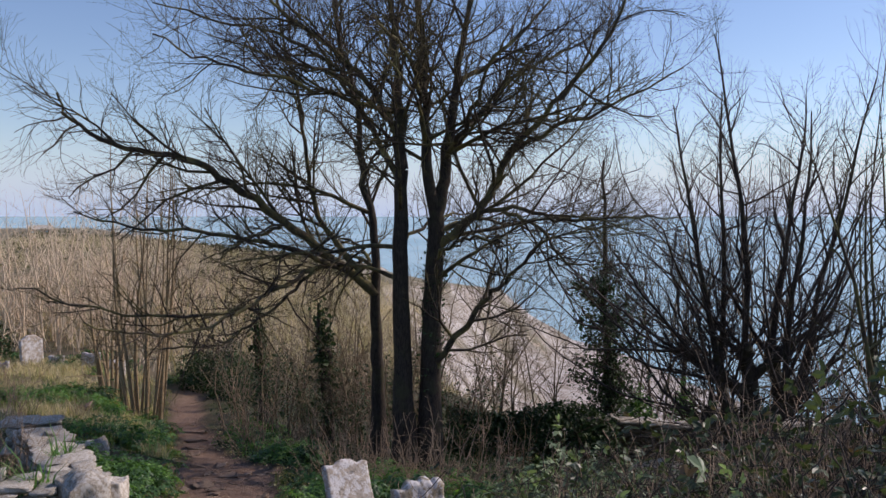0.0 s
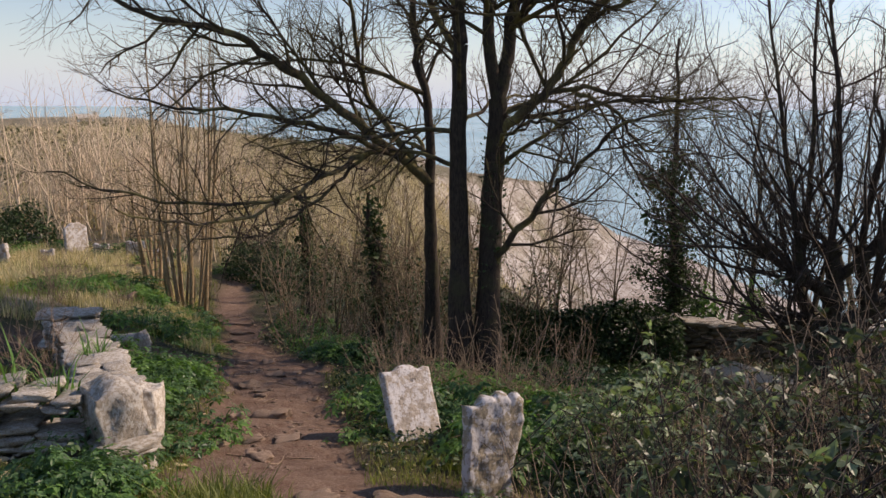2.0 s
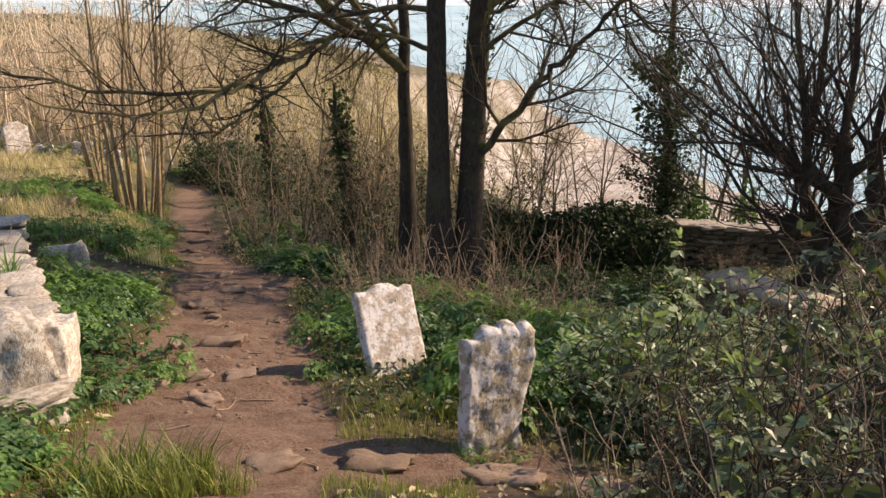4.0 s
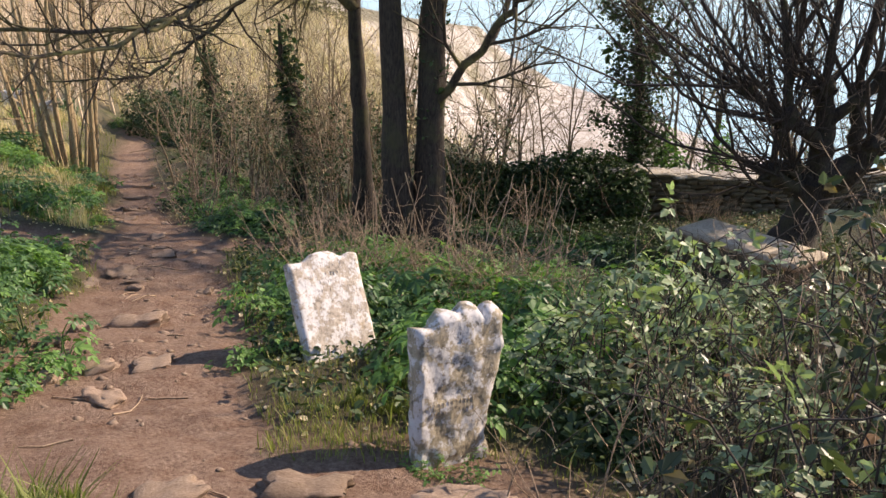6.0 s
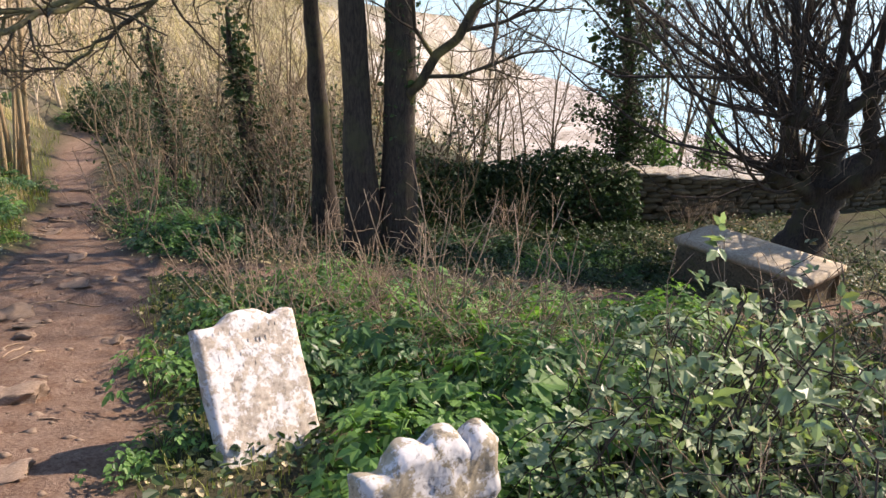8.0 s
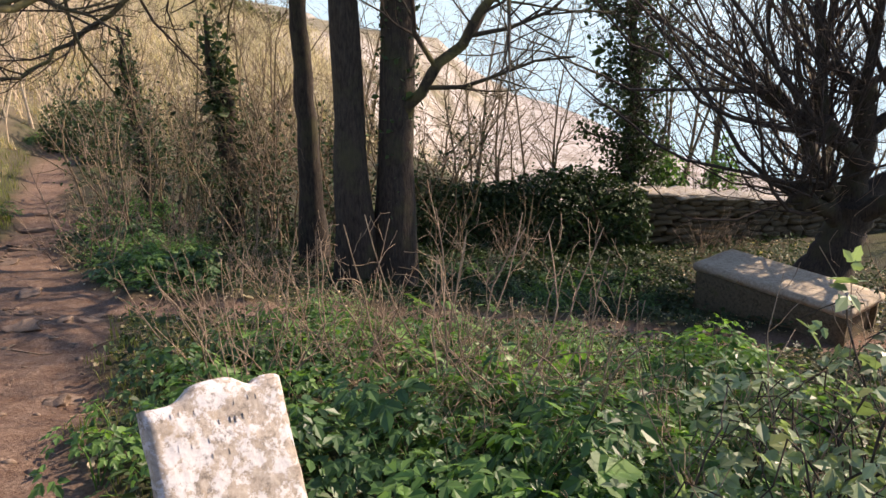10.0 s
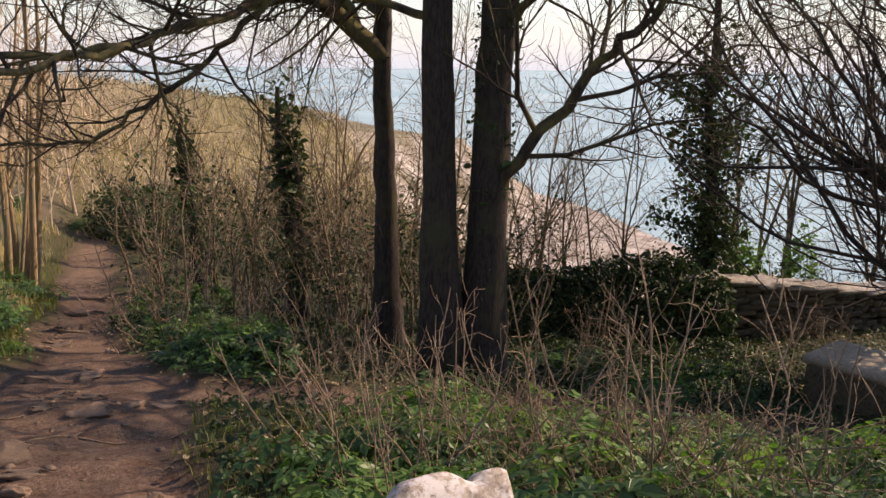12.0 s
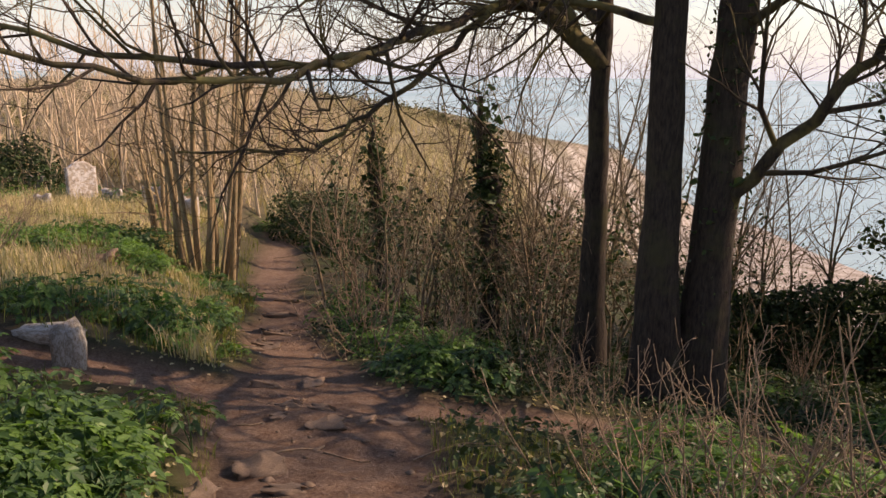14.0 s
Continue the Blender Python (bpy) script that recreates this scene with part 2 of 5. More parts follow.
def branch_off(line, levels, out, every, size, angle=50, rise=0.1, low=0.25):
    """Adds side branches to a line, level by level; out[k] gathers the lines of level k."""
    P, r = line
    seg = np.linalg.norm(np.diff(P, axis=0), axis=1)
    L = seg.sum()
    cum = np.concatenate([[0], np.cumsum(seg)])
    for s in np.arange(low * L + R.uniform(0, every), L, every):
        s = min(s + R.uniform(-0.3, 0.3) * every, L * 0.999)
        k = min(np.searchsorted(cum, s) - 1, len(seg) - 1)
        u = (s - cum[k]) / seg[k]
        p = P[k] * (1 - u) + P[k + 1] * u
        t = unit(P[k + 1] - P[k])
        side = unit(np.cross(t, R.normal(0, 1, 3)))
        a = radians(angle + R.normal(0, 12))
        d = t * math.cos(a) + side * math.sin(a)
        rr = (r[k] * (1 - u) + r[k + 1] * u)
        ln = size * R.uniform(0.55, 1.2) * (1.15 - 0.6 * s / L)
        r0 = min(rr * 0.6, 0.0065 + ln * 0.0125)
        b = shoot(p, d, ln, r0, max(r0 * 0.3, 0.0022), 5 if levels > 1 else 4, 0.2, rise)
        out[0].append(b)
        if levels > 1:
            branch_off(b, levels - 1, out[1:], every * 0.62, size * 0.48, angle - 2, rise, 0.2)


def leaves(C, size, mat, name, tilt=0.6, shape="oval", nrm=None, spread=0.35):
    """Small folded leaves at the points C."""
    n = len(C)
    if shape == "oval":
        T = np.array([(0, 0, 0), (0.32, 0.3, 0.1), (0.27, 0.72, 0.06), (0, 1, -0.1), (-0.27, 0.72, 0.06), (-0.32, 0.3, 0.1)], float)
        F = np.array([(0, 1, 2), (0, 2, 3), (0, 3, 4), (0, 4, 5)])
    elif shape == "lobed":
        T = np.array([(0, 0, 0), (0.5, 0.12, 0.08), (0.26, 0.42, 0.02), (0.55, 0.66, 0.05), (0.14, 0.7, 0), (0, 1.05, -0.12), (-0.14, 0.7, 0), (-0.55, 0.66, 0.05), (-0.26, 0.42, 0.02), (-0.5, 0.12, 0.08)], float)
        F = np.array([(0, 1, 2), (2, 3, 4), (4, 5, 6), (6, 7, 8), (8, 9, 0), (0, 2, 8), (2, 6, 8), (2, 4, 6)])
    else:
        T = np.array([(-0.03, 0, 0), (0.03, 0, 0), (0.022, 0.55, 0.05), (-0.022, 0.55, 0.05), (0, 1, 0.22)], float)
        F = np.array([(0, 1, 2), (0, 2, 3), (3, 2, 4)])
    z = R.normal(0, tilt, (n, 3)) + (np.array([0, 0, 1.0]) if nrm is None else nrm)
    z /= np.linalg.norm(z, axis=1, keepdims=True)
    y = R.normal(0, 1, (n, 3))
    y -= (y * z).sum(1, keepdims=True) * z
    y /= np.linalg.norm(y, axis=1, keepdims=True)
    x = np.cross(y, z)
    s = size * np.exp(R.normal(0, spread, n))[:, None, None]
    V = C[:, None] + s * (T[None, :, :1] * x[:, None] + T[None, :, 1:2] * y[:, None] + T[None, :, 2:] * z[:, None])
    FF = (F[None] + (np.arange(n) * len(T))[:, None, None]).reshape(-1, 3)
    return mesh_of(name, V.reshape(-1, 3), FF, mat)


TOOTHED = np.array([(0, 0, 0), (0.34, 0.25, 0.05), (0.23, 0.45, 0.04), (0.28, 0.62, 0.03), (0, 1, -0.08), (-0.28, 0.62, 0.03), (-0.23, 0.45, 0.04), (-0.34, 0.25, 0.05)], float)
# leaflets of a leaf: place on its plane, turn in degrees, size
THREE = ((0, 0.1, 0, 1.1), (0.05, 0.0, -68, 0.9), (-0.05, 0.0, 68, 0.9))
NINE = tuple((cx + 0.75 * math.sin(radians(-g)) * k, cy + 0.75 * math.cos(radians(-g)) * k, g + t, z) for cx, cy, g in ((0, 0.5, 0), (0.35, 0.1, -72), (-0.35, 0.1, 72)) for t, k, z in ((0, 0.75, 1.0), (-58, 0.45, 0.8), (58, 0.45, 0.8)))


def compound_leaves(C, out, up, size, plan, mat, name, spread=0.25):
    """Divided leaves at the points C, growing along out, facing up."""
    T = []
    for cx, cy, g, k in plan:
        c, q = math.cos(radians(g)), math.sin(radians(g))
        t = TOOTHED * k
        T.append(np.stack([cx + t[:, 0] * c - t[:, 1] * q, cy + t[:, 0] * q + t[:, 1] * c, t[:, 2]], -1))
    T = np.concatenate(T)
    T[:, 2] -= 0.1 * (T[:, 0] ** 2 + T[:, 1] ** 2)
    n, m = len(C), len(T)
    z = up / np.linalg.norm(up, axis=1, keepdims=True)
    y = out - (out * z).sum(1, keepdims=True) * z
    y /= np.linalg.norm(y, axis=1, keepdims=True) + 1e-9
    x = np.cross(y, z)
    s = size * np.exp(R.normal(0, spread, n))[:, None, None]
    J = T[None] + R.normal(0, 0.07, (n, len(plan), 1, 3)).repeat(8, 2).reshape(n, m, 3)
    V = C[:, None] + s * (J[..., :1] * x[:, None] + J[..., 1:2] * y[:, None] + J[..., 2:] * z[:, None])
    F = np.concatenate([np.array([(0, k, k + 1) for k in range(1, 7)]) + 8 * i for i in range(len(plan))])
    return mesh_of(name, V.reshape(-1, 3), (F[None] + (np.arange(n) * m)[:, None, None]).reshape(-1, 3), mat)


# ---- lie of the land ----
PATH_Y = [-60, -5, 0, 2.9, 4.4, 5.6, 7.1, 8, 10.4, 14, 18, 21, 25, 28, 35, 60, 100]
PATH_Z = [6, 0.9, 0, -0.52, -0.85, -1.08, -1.5, -1.72, -2.1, -2.8, -3.6, -4.2, -4.65, -4.8, -4.9, -4.2, -4]
LINE_Y = [-60, -5, 0, 3, 5, 7.5, 10.4, 14, 18, 21, 25, 30, 60, 100]
LINE_X = [0, 0, -0.3, -0.9, -1.5, -2.1, -2.7, -3.7, -5.4, -6.3, -7.9, -9.2, -12, -12]
EDGE_Y = [0, 24, 30, 45, 70, 110, 150, 200, 260]
EDGE_X = [3, 3, 0, -6, -11, -12, -6, 12, 20]
SEA_Z = -34.0


def sway(x, y, s, seed=0.0):
    """Cheap smooth variation of the ground, about -1 to 1."""
    return (np.sin(x * s + 1.3 * np.sin(y * s * 0.7 + seed)) + np.sin(y * s * 1.13 + 1.7 * np.sin(x * s * 0.63 + 2 + seed)) + np.sin((x + y) * s * 0.71 + seed * 2)) / 3


def path_amount(x, y):
    u = x - np.interp(y, LINE_Y, LINE_X)
    w = np.interp(y, [0, 5, 9, 12, 14.2, 16, 22, 30], [0.7, 1.0, 1.0, 0.85, 1.1, 0.62, 0.62, 0.6])
    a = np.clip((w + 0.16 * sway(x, y, 3.1) + 0.08 * sway(x, y, 9) - np.abs(u)) / 0.28, 0, 1) * (y < 40) * (y > -6)
    # the cross path at y about 14, and the worn ground by the leaning headstones
    v = y - np.interp(x, [-8, -3.5, 0.3, 3], [13.8, 14.0, 15.1, 15.9]) - 0.2 * np.sin(x * 0.9)
    b = np.clip((0.62 + 0.12 * sway(x, y, 3) - np.abs(v)) / 0.25, 0, 1) * np.clip((x + 8.5) / 1.0, 0, 1) * np.clip((7.5 - x) / 1, 0, 1)
    c = np.clip(1.5 - np.hypot((x + 0.7) / 1.2, (y - 7.4) / 0.55) + 0.2 * sway(x, y, 5), 0, 1)
    return np.maximum(np.maximum(a, b), c)


def land(x, y):
    x, y = np.asarray(x, float), np.asarray(y, float)
    u = x - np.interp(y, LINE_Y, LINE_X)
    z = np.interp(y, PATH_Y, PATH_Z) - 0.06 * np.clip(u, 0, 9) - 0.095 * np.clip(u - 2, 0, 6) * np.interp(y, [6, 11, 17.5, 20], [0, 1, 1, 0.45])
    bank = np.clip(-u - 0.9, 0, None) * 0.55 * np.clip((y - 12) / 8, 0.15, 1)
    z = z + 1.1 * np.tanh(bank / 0.9)
    fade = np.clip((y - 24) / 20, 0, 1)
    z = z - 0.065 * np.clip(y - 32, 0, 200) * np.clip(1 + x / (0.42 * np.clip(y, 20, None)), 0, 1.25)
    z = z + fade * 0.6 * sway(x, y, 0.12) + 0.03 * sway(x, y, 1.9) + 0.012 * sway(x, y, 6.1, 1.0) + 0.006 * sway(x, y, 17, 2.0)
    worn = path_amount(x, y)
    ridge = np.sin(y * 4.3 + 1.6 * sway(x, y, 0.9) + 0.5 * u)
    z = z - 0.09 * worn + worn * (0.034 * np.abs(ridge) ** 3 * np.sign(ridge) + 0.018 * sway(x, y, 8.3) + 0.012 * sway(x, y, 21, 3))
    e = np.maximum(np.maximum(np.minimum(x - np.interp(y, EDGE_Y, EDGE_X), y - 24.5), x - 13), y - 205 - 0.2 * x)
    e = np.clip(e + 3 * fade * sway(x, y, 0.11) * np.clip(e / 15, 0, 1), 0, None)
    drop = 0.78 * np.clip(e - 1.5, 0, None) ** 1.02 * (1 + 0.12 * sway(x, y, 0.21))
    shore = (x - 66) * 0.95 + (y - 135) * 0.31 + 5 * sway(x, y, 0.05)
    beach = SEA_Z + np.clip(-0.07 * shore, -4, 3.5)
    return np.maximum(z - drop, np.where(e > 5, beach, -99))


def stand(x, y):
    return float(land(x, y))


def axis(lo, a, b, hi, step, ratio):
    core = np.arange(a, b, step)
    up, dn = [b], [a - step]
    s = step
    while up[-1] < hi:
        s *= ratio
        up.append(up[-1] + s)
    s = step
    while dn[-1] > lo:
        s *= ratio
        dn.append(dn[-1] - s)
    return np.concatenate([dn[::-1], core, up])


def build_ground():
    X, Y = axis(-900, -7, 3, 900, 0.085, 1.06), axis(-500, 4, 15, 900, 0.085, 1.045)
    gx, gy = np.meshgrid(X, Y)
    gz = land(gx, gy)
    gz = np.where(np.hypot(gx, gy) > 450, np.minimum(gz, SEA_Z - 2), gz)
    V = np.stack([gx, gy, gz], -1).reshape(-1, 3)
    nx, ny = len(X), len(Y)
    i = (np.arange(ny - 1)[:, None] * nx + np.arange(nx - 1)[None]).ravel()
    F = np.stack([i, i + 1, i + nx + 1, i + nx], -1)
    me = mesh_of("ground", V, F, GROUND, True)
    steep = np.hypot(np.gradient(gz, Y, axis=0), np.gradient(gz, X, axis=1))
    far = np.maximum(np.clip((np.hypot(gx, gy) - 28) / 12, 0, 1), 0.85 * np.clip(np.interp(gy, LINE_Y, LINE_X) - 0.9 - gx, 0, 1) * np.clip((gy - 14.5) / 2, 0, 1))
    rock = np.maximum(np.clip((steep - 0.45) / 0.25, 0, 1) * np.clip((gy - 60) / 30, 0, 1) * np.clip(0.7 + 1.1 * sway(gx, gy, 0.33), 0, 1), np.clip((-gz - 29) / 2, 0, 1))
    for nm, val in (("trodden", path_amount(gx, gy)), ("distance_scrub", far), ("bare_rock", rock)):
        me.attributes.new(nm, "FLOAT", "POINT").data.foreach_set("value", val.ravel().astype(np.float32))
    tagged(new("ground", me), "sloping earth hillside with trodden dirt path and pale cliff", "ground", kind="structure")
    s = 4500.0
    me = mesh_of("water", [(-s, -s, SEA_Z), (s, -s, SEA_Z), (s, s, SEA_Z), (-s, s, SEA_Z)], [(0, 1, 2, 3)], SEA)
    tagged(new("water", me), "calm turquoise sea reaching a hazy horizon", "sea", kind="structure")


build_ground()

TREE_LINES = {
    'stem_t1': (0.17, 0.1, [(-1.38, 17.8, -3.66), (-1.4, 17.6, -1.64), (-1.43, 17.4, -0.16)]),
    'stem_t1u': (0.1, 0.03, [(-1.43, 17.4, -0.16), (-1.47, 17.6, 1.26), (-1.74, 17.8, 2.47), (-1.85, 18.0, 3.94), (-2.26, 18.2, 5.43), (-2.46, 18.4, 7.67)]),
    'limb_l1': (0.11, 0.02, [(-1.43, 17.4, -0.16), (-2.16, 17.2, 0.49), (-3.22, 16.6, 1.34), (-4.18, 16.0, 2.14), (-4.81, 15.6, 2.59), (-5.82, 15.2, 2.73), (-6.65, 15.0, 3.19), (-6.9, 14.9, 3.69)]),
    'limb_l2': (0.07, 0.015, [(-1.71, 17.3, 0.13), (-2.33, 17.6, 1.02), (-2.83, 17.9, 1.87), (-2.95, 18.0, 2.72), (-3.13, 18.2, 3.96), (-3.53, 18.4, 5.47), (-3.92, 18.6, 7.37)]),
    'limb_l3': (0.06, 0.012, [(-2.05, 17.2, 0.4), (-2.81, 16.2, 0.79), (-3.62, 15.4, 1.04), (-4.49, 14.8, 1.22), (-5.35, 14.4, 1.28), (-6.33, 14.2, 1.57)]),
    'stem_t2': (0.21, 0.13, [(-0.78, 16.55, -3.29), (-0.81, 16.45, -1.43), (-0.85, 16.45, 0.72), (-0.81, 16.45, 2.4)]),
    'stem_t2u': (0.13, 0.03, [(-0.81, 16.45, 2.4), (-0.89, 16.45, 3.96), (-1.0, 16.45, 5.5), (-1.06, 16.45, 7.46)]),
    'limb_l5': (0.07, 0.015, [(-0.83, 16.45, 2.96), (-1.47, 16.25, 4.04), (-2.21, 16.05, 4.76), (-3.14, 15.85, 5.46), (-4.04, 15.65, 6.35)]),
    'limb_l6': (0.07, 0.015, [(-0.84, 16.45, 2.07), (-1.55, 17.05, 3.41), (-2.17, 17.45, 4.34), (-3.18, 17.85, 5.23), (-4.68, 18.05, 5.64), (-6.32, 18.25, 6.11)]),
    'limb_l7': (0.05, 0.012, [(-0.94, 16.45, 3.52), (-1.93, 15.45, 3.71), (-2.82, 14.65, 3.9), (-3.84, 14.05, 4.08), (-4.74, 13.65, 4.47)]),
    'stem_t3': (0.24, 0.17, [(-0.3, 16.7, -3.51), (-0.25, 16.6, -1.57), (-0.2, 16.6, -0.08), (-0.14, 16.6, 1.45)]),
    'stem_t3l': (0.13, 0.03, [(-0.14, 16.6, 1.45), (-0.36, 16.6, 2.75), (-0.38, 16.6, 4.2), (-0.47, 16.6, 5.75), (-0.55, 16.6, 7.4)]),
    'stem_t3r': (0.14, 0.03, [(-0.14, 16.6, 1.45), (0.09, 16.8, 2.76), (0.25, 17.0, 4.15), (0.48, 17.2, 5.45), (0.71, 17.4, 7.45)]),
    'limb_r1': (0.1, 0.02, [(-0.11, 16.6, 0.83), (0.6, 16.4, 1.49), (1.07, 16.4, 2.12), (1.29, 16.4, 2.73), (1.93, 16.2, 3.38), (2.66, 16.0, 4.22), (3.21, 15.8, 5.03), (3.63, 15.6, 6.13)]),
    'limb_r2': (0.05, 0.012, [(0.68, 16.4, 1.53), (1.48, 16.0, 1.6), (2.41, 15.6, 1.39), (3.17, 15.2, 1.46), (4.26, 15.0, 1.47)]),
    'limb_r3': (0.08, 0.015, [(-0.23, 16.65, -1.75), (-0.02, 16.4, -1.33), (0.51, 16.1, -0.59), (0.94, 15.9, -0.01), (1.29, 15.6, 0.36), (1.83, 15.2, 1.0), (2.59, 14.8, 1.22)]),
    'limb_r4': (0.05, 0.012, [(1.29, 16.4, 2.73), (2.37, 16.2, 3.27), (3.43, 16.0, 3.68), (4.55, 15.8, 4.29)]),
    'limb_r5': (0.045, 0.01, [(1.17, 16.2, 1.57), (1.79, 15.8, 1.3), (2.27, 15.4, 0.67), (2.93, 15.0, 0.59)]),
    'limb_r6': (0.06, 0.012, [(0.25, 17.0, 4.15), (1.14, 17.6, 4.83), (2.01, 18.0, 5.75), (2.77, 18.2, 6.88)]),
    'limb_r7': (0.06, 0.012, [(0.13, 16.8, 2.88), (0.79, 17.6, 3.65), (1.71, 18.6, 4.64), (2.83, 19.4, 5.29), (4.04, 19.6, 6.11)]),
    'limb_f1': (0.06, 0.012, [(-0.38, 16.6, 3.53), (-0.56, 15.4, 4.22), (-0.91, 14.4, 4.63), (-1.32, 13.6, 4.82)]),
    'limb_f2': (0.06, 0.012, [(0.07, 16.7, 2.64), (0.48, 15.4, 3.29), (0.75, 14.5, 3.97), (1.08, 13.8, 4.5)]),
    'limb_l4': (0.055, 0.012, [(-2.16, 17.2, 0.49), (-2.7, 16.6, 0.36), (-3.2, 15.6, 0.08), (-3.5, 14.5, -0.16), (-3.8, 13.4, -0.3), (-4.4, 12.4, -0.28), (-5.1, 11.7, 0.0)]),
    'limb_l8': (0.038, 0.012, [(-2.6, 16.7, 0.4), (-3.2, 16.5, -0.2), (-3.9, 16.3, -0.75), (-4.6, 16.0, -1.02), (-5.6, 15.7, -1.05)]),
    'limb_l9': (0.035, 0.012, [(-3.45, 14.7, -0.12), (-4.4, 14.0, -0.22), (-5.6, 13.5, -0.05), (-6.8, 13.2, 0.35)]),
    'limb_d1': (0.045, 0.012, [(-1.43, 17.5, 0.3), (-1.9, 18.6, 0.8), (-2.6, 19.6, 1.0), (-3.6, 20.4, 1.0)]),
    'limb_d2': (0.045, 0.012, [(-0.9, 16.5, 0.9), (-0.4, 17.6, 1.3), (0.4, 18.6, 1.5), (1.4, 19.4, 1.4)]),
    'limb_d3': (0.04, 0.012, [(-0.2, 16.6, 0.6), (0.3, 15.6, 1.0), (0.7, 14.7, 1.1), (1.2, 13.8, 0.9)]),
    'limb_d4': (0.045, 0.012, [(-0.14, 16.6, 1.2), (0.8, 17.4, 1.4), (1.9, 18.0, 1.2), (3.0, 18.3, 0.8)]),
    'limb_d5': (0.04, 0.012, [(-3.2, 16.6, 1.34), (-3.9, 17.6, 1.1), (-4.8, 18.4, 0.7), (-5.6, 19.0, 0.4)]),
}

# ---- the big tree ----
def stone_block(seed, sx, sy, sz, rough=0.12, cuts=2):
    """An uneven stone: a box cut up, pushed about and rounded."""
    bm = bmesh.new()
    bmesh.ops.create_cube(bm, size=1)
    bmesh.ops.subdivide_edges(bm, edges=bm.edges[:], cuts=cuts, use_grid_fill=True)
    for v in bm.verts:
        c = v.co.copy()
        k = max(abs(c.x), abs(c.y), abs(c.z)) / max(c.length, 1e-6)
        c *= 0.72 + 0.28 * k
        n = noise.noise_vector(c * 2.3 + Vector((seed * 3.7, seed * 1.3, seed))) * rough
        if cuts > 3:
            n += noise.noise_vector(c * 7 + Vector((seed, seed * 2.3, 0))) * rough * 0.4
        v.co = Vector(((c.x + n.x) * sx, (c.y + n.y) * sy, (c.z + n.z) * sz))
    return bm


DROOPING = ("limb_d1", "limb_d2", "limb_d3", "limb_d4", "limb_d5", "limb_l3", "limb_l4", "limb_l8", "limb_l9")


def big_tree():
    tree = thing("bare_tree", "large leafless sycamore with three dark trunks and mossy branches", "tree", place=(-0.65, 17.4, stand(-0.65, 17.4)))
    off = np.array(tree.location)
    boughs, twigs, twiglets = [], [], []
    for name, (r0, r1, pts) in TREE_LINES.items():
        trunk = name in ("stem_t1", "stem_t2", "stem_t3")
        n = 14 if trunk else max(12, len(pts) * 4)
        P = curve_through(pts, n, 0.012 if trunk else 0.03) - off
        r = np.linspace(r0, r1, n)
        if trunk:
            P[0, 2] -= 0.6
            r[:4] *= np.array([1.5, 1.25, 1.1, 1.03])
            r *= 1 + R.normal(0, 0.03, n)
        V, F = tubes([(P, r)], 14 if trunk else 9)
        me = mesh_of(name, V, F, BARK if name[:4] == "stem" else LIMBBARK, True)
        part("trunk" if trunk else "limb", me, tree)
        if not trunk:
            branch_off((P, r), 3, [boughs, twigs, twiglets], 0.22 if name in DROOPING else 0.27, 1.4 if name in DROOPING else 2.4, 48, 0.08, 0.16)
    # lower boughs spreading and drooping all round the trunks
    for name, u, turn, ln, up in (("stem_t2", 0.7, 200, 3.6, 0.3), ("stem_t2", 0.85, 260, 3.4, 0.4), ("stem_t2", 0.6, 150, 3.4, 0.25), ("stem_t3", 0.75, 300, 3.6, 0.35),
                                 ("stem_t3", 0.9, 20, 4.0, 0.35), ("stem_t3", 0.95, 340, 4.2, 0.5), ("stem_t3l", 0.3, 275, 3.8, 0.5), ("stem_t3r", 0.25, 320, 4.2, 0.45), ("stem_t2u", 0.2, 225, 4.2, 0.4), ("stem_t1u", 0.25, 210, 4.0, 0.3), ("stem_t1u", 0.1, 120, 3.4, 0.3)):
        Q = curve_through(TREE_LINES[name][2], 30) - off
        P, r = shoot(Q[int(u * 29)], (math.cos(radians(turn)), math.sin(radians(turn)), up), ln, 0.05, 0.01, 14, 0.09, -0.015)
        V, F = tubes([(P, r)], 7)
        part("limb", mesh_of("limb", V, F, LIMBBARK, True), tree)
        branch_off((P, r), 3, [boughs, twigs, twiglets], 0.25, 1.7, 48, 0.02, 0.16)
    V, F = tubes(boughs, 5)
    tagged(part("crown_branchwork", mesh_of("crown_branchwork", V, F, TWIG, True), tree, "thin mossy leafless branchwork"), kind="stuff")
    V, F = tubes(twigs, 4)
    tagged(part("crown_twigwork", mesh_of("crown_twigwork", V, F, TWIG, True), tree), kind="stuff")
    V, F = tubes(twiglets, 3)
    tagged(part("crown_fine_twigwork", mesh_of("crown_fine_twigwork", V, F, TWIG, True), tree), kind="stuff")
    # ivy creeping up the third trunk
    P = curve_through(TREE_LINES["stem_t3"][2], 40) - off
    a = R.uniform(0, 6.28, 600)
    C = P[R.integers(4, 34, 600)] + np.stack([np.cos(a), np.sin(a), np.zeros(600)], -1) * R.uniform(0.2, 0.27, (600, 1))
    part("ivy", leaves(C, 0.05, IVY, "ivy", 0.9), tree, "sparse dark ivy")


big_tree()


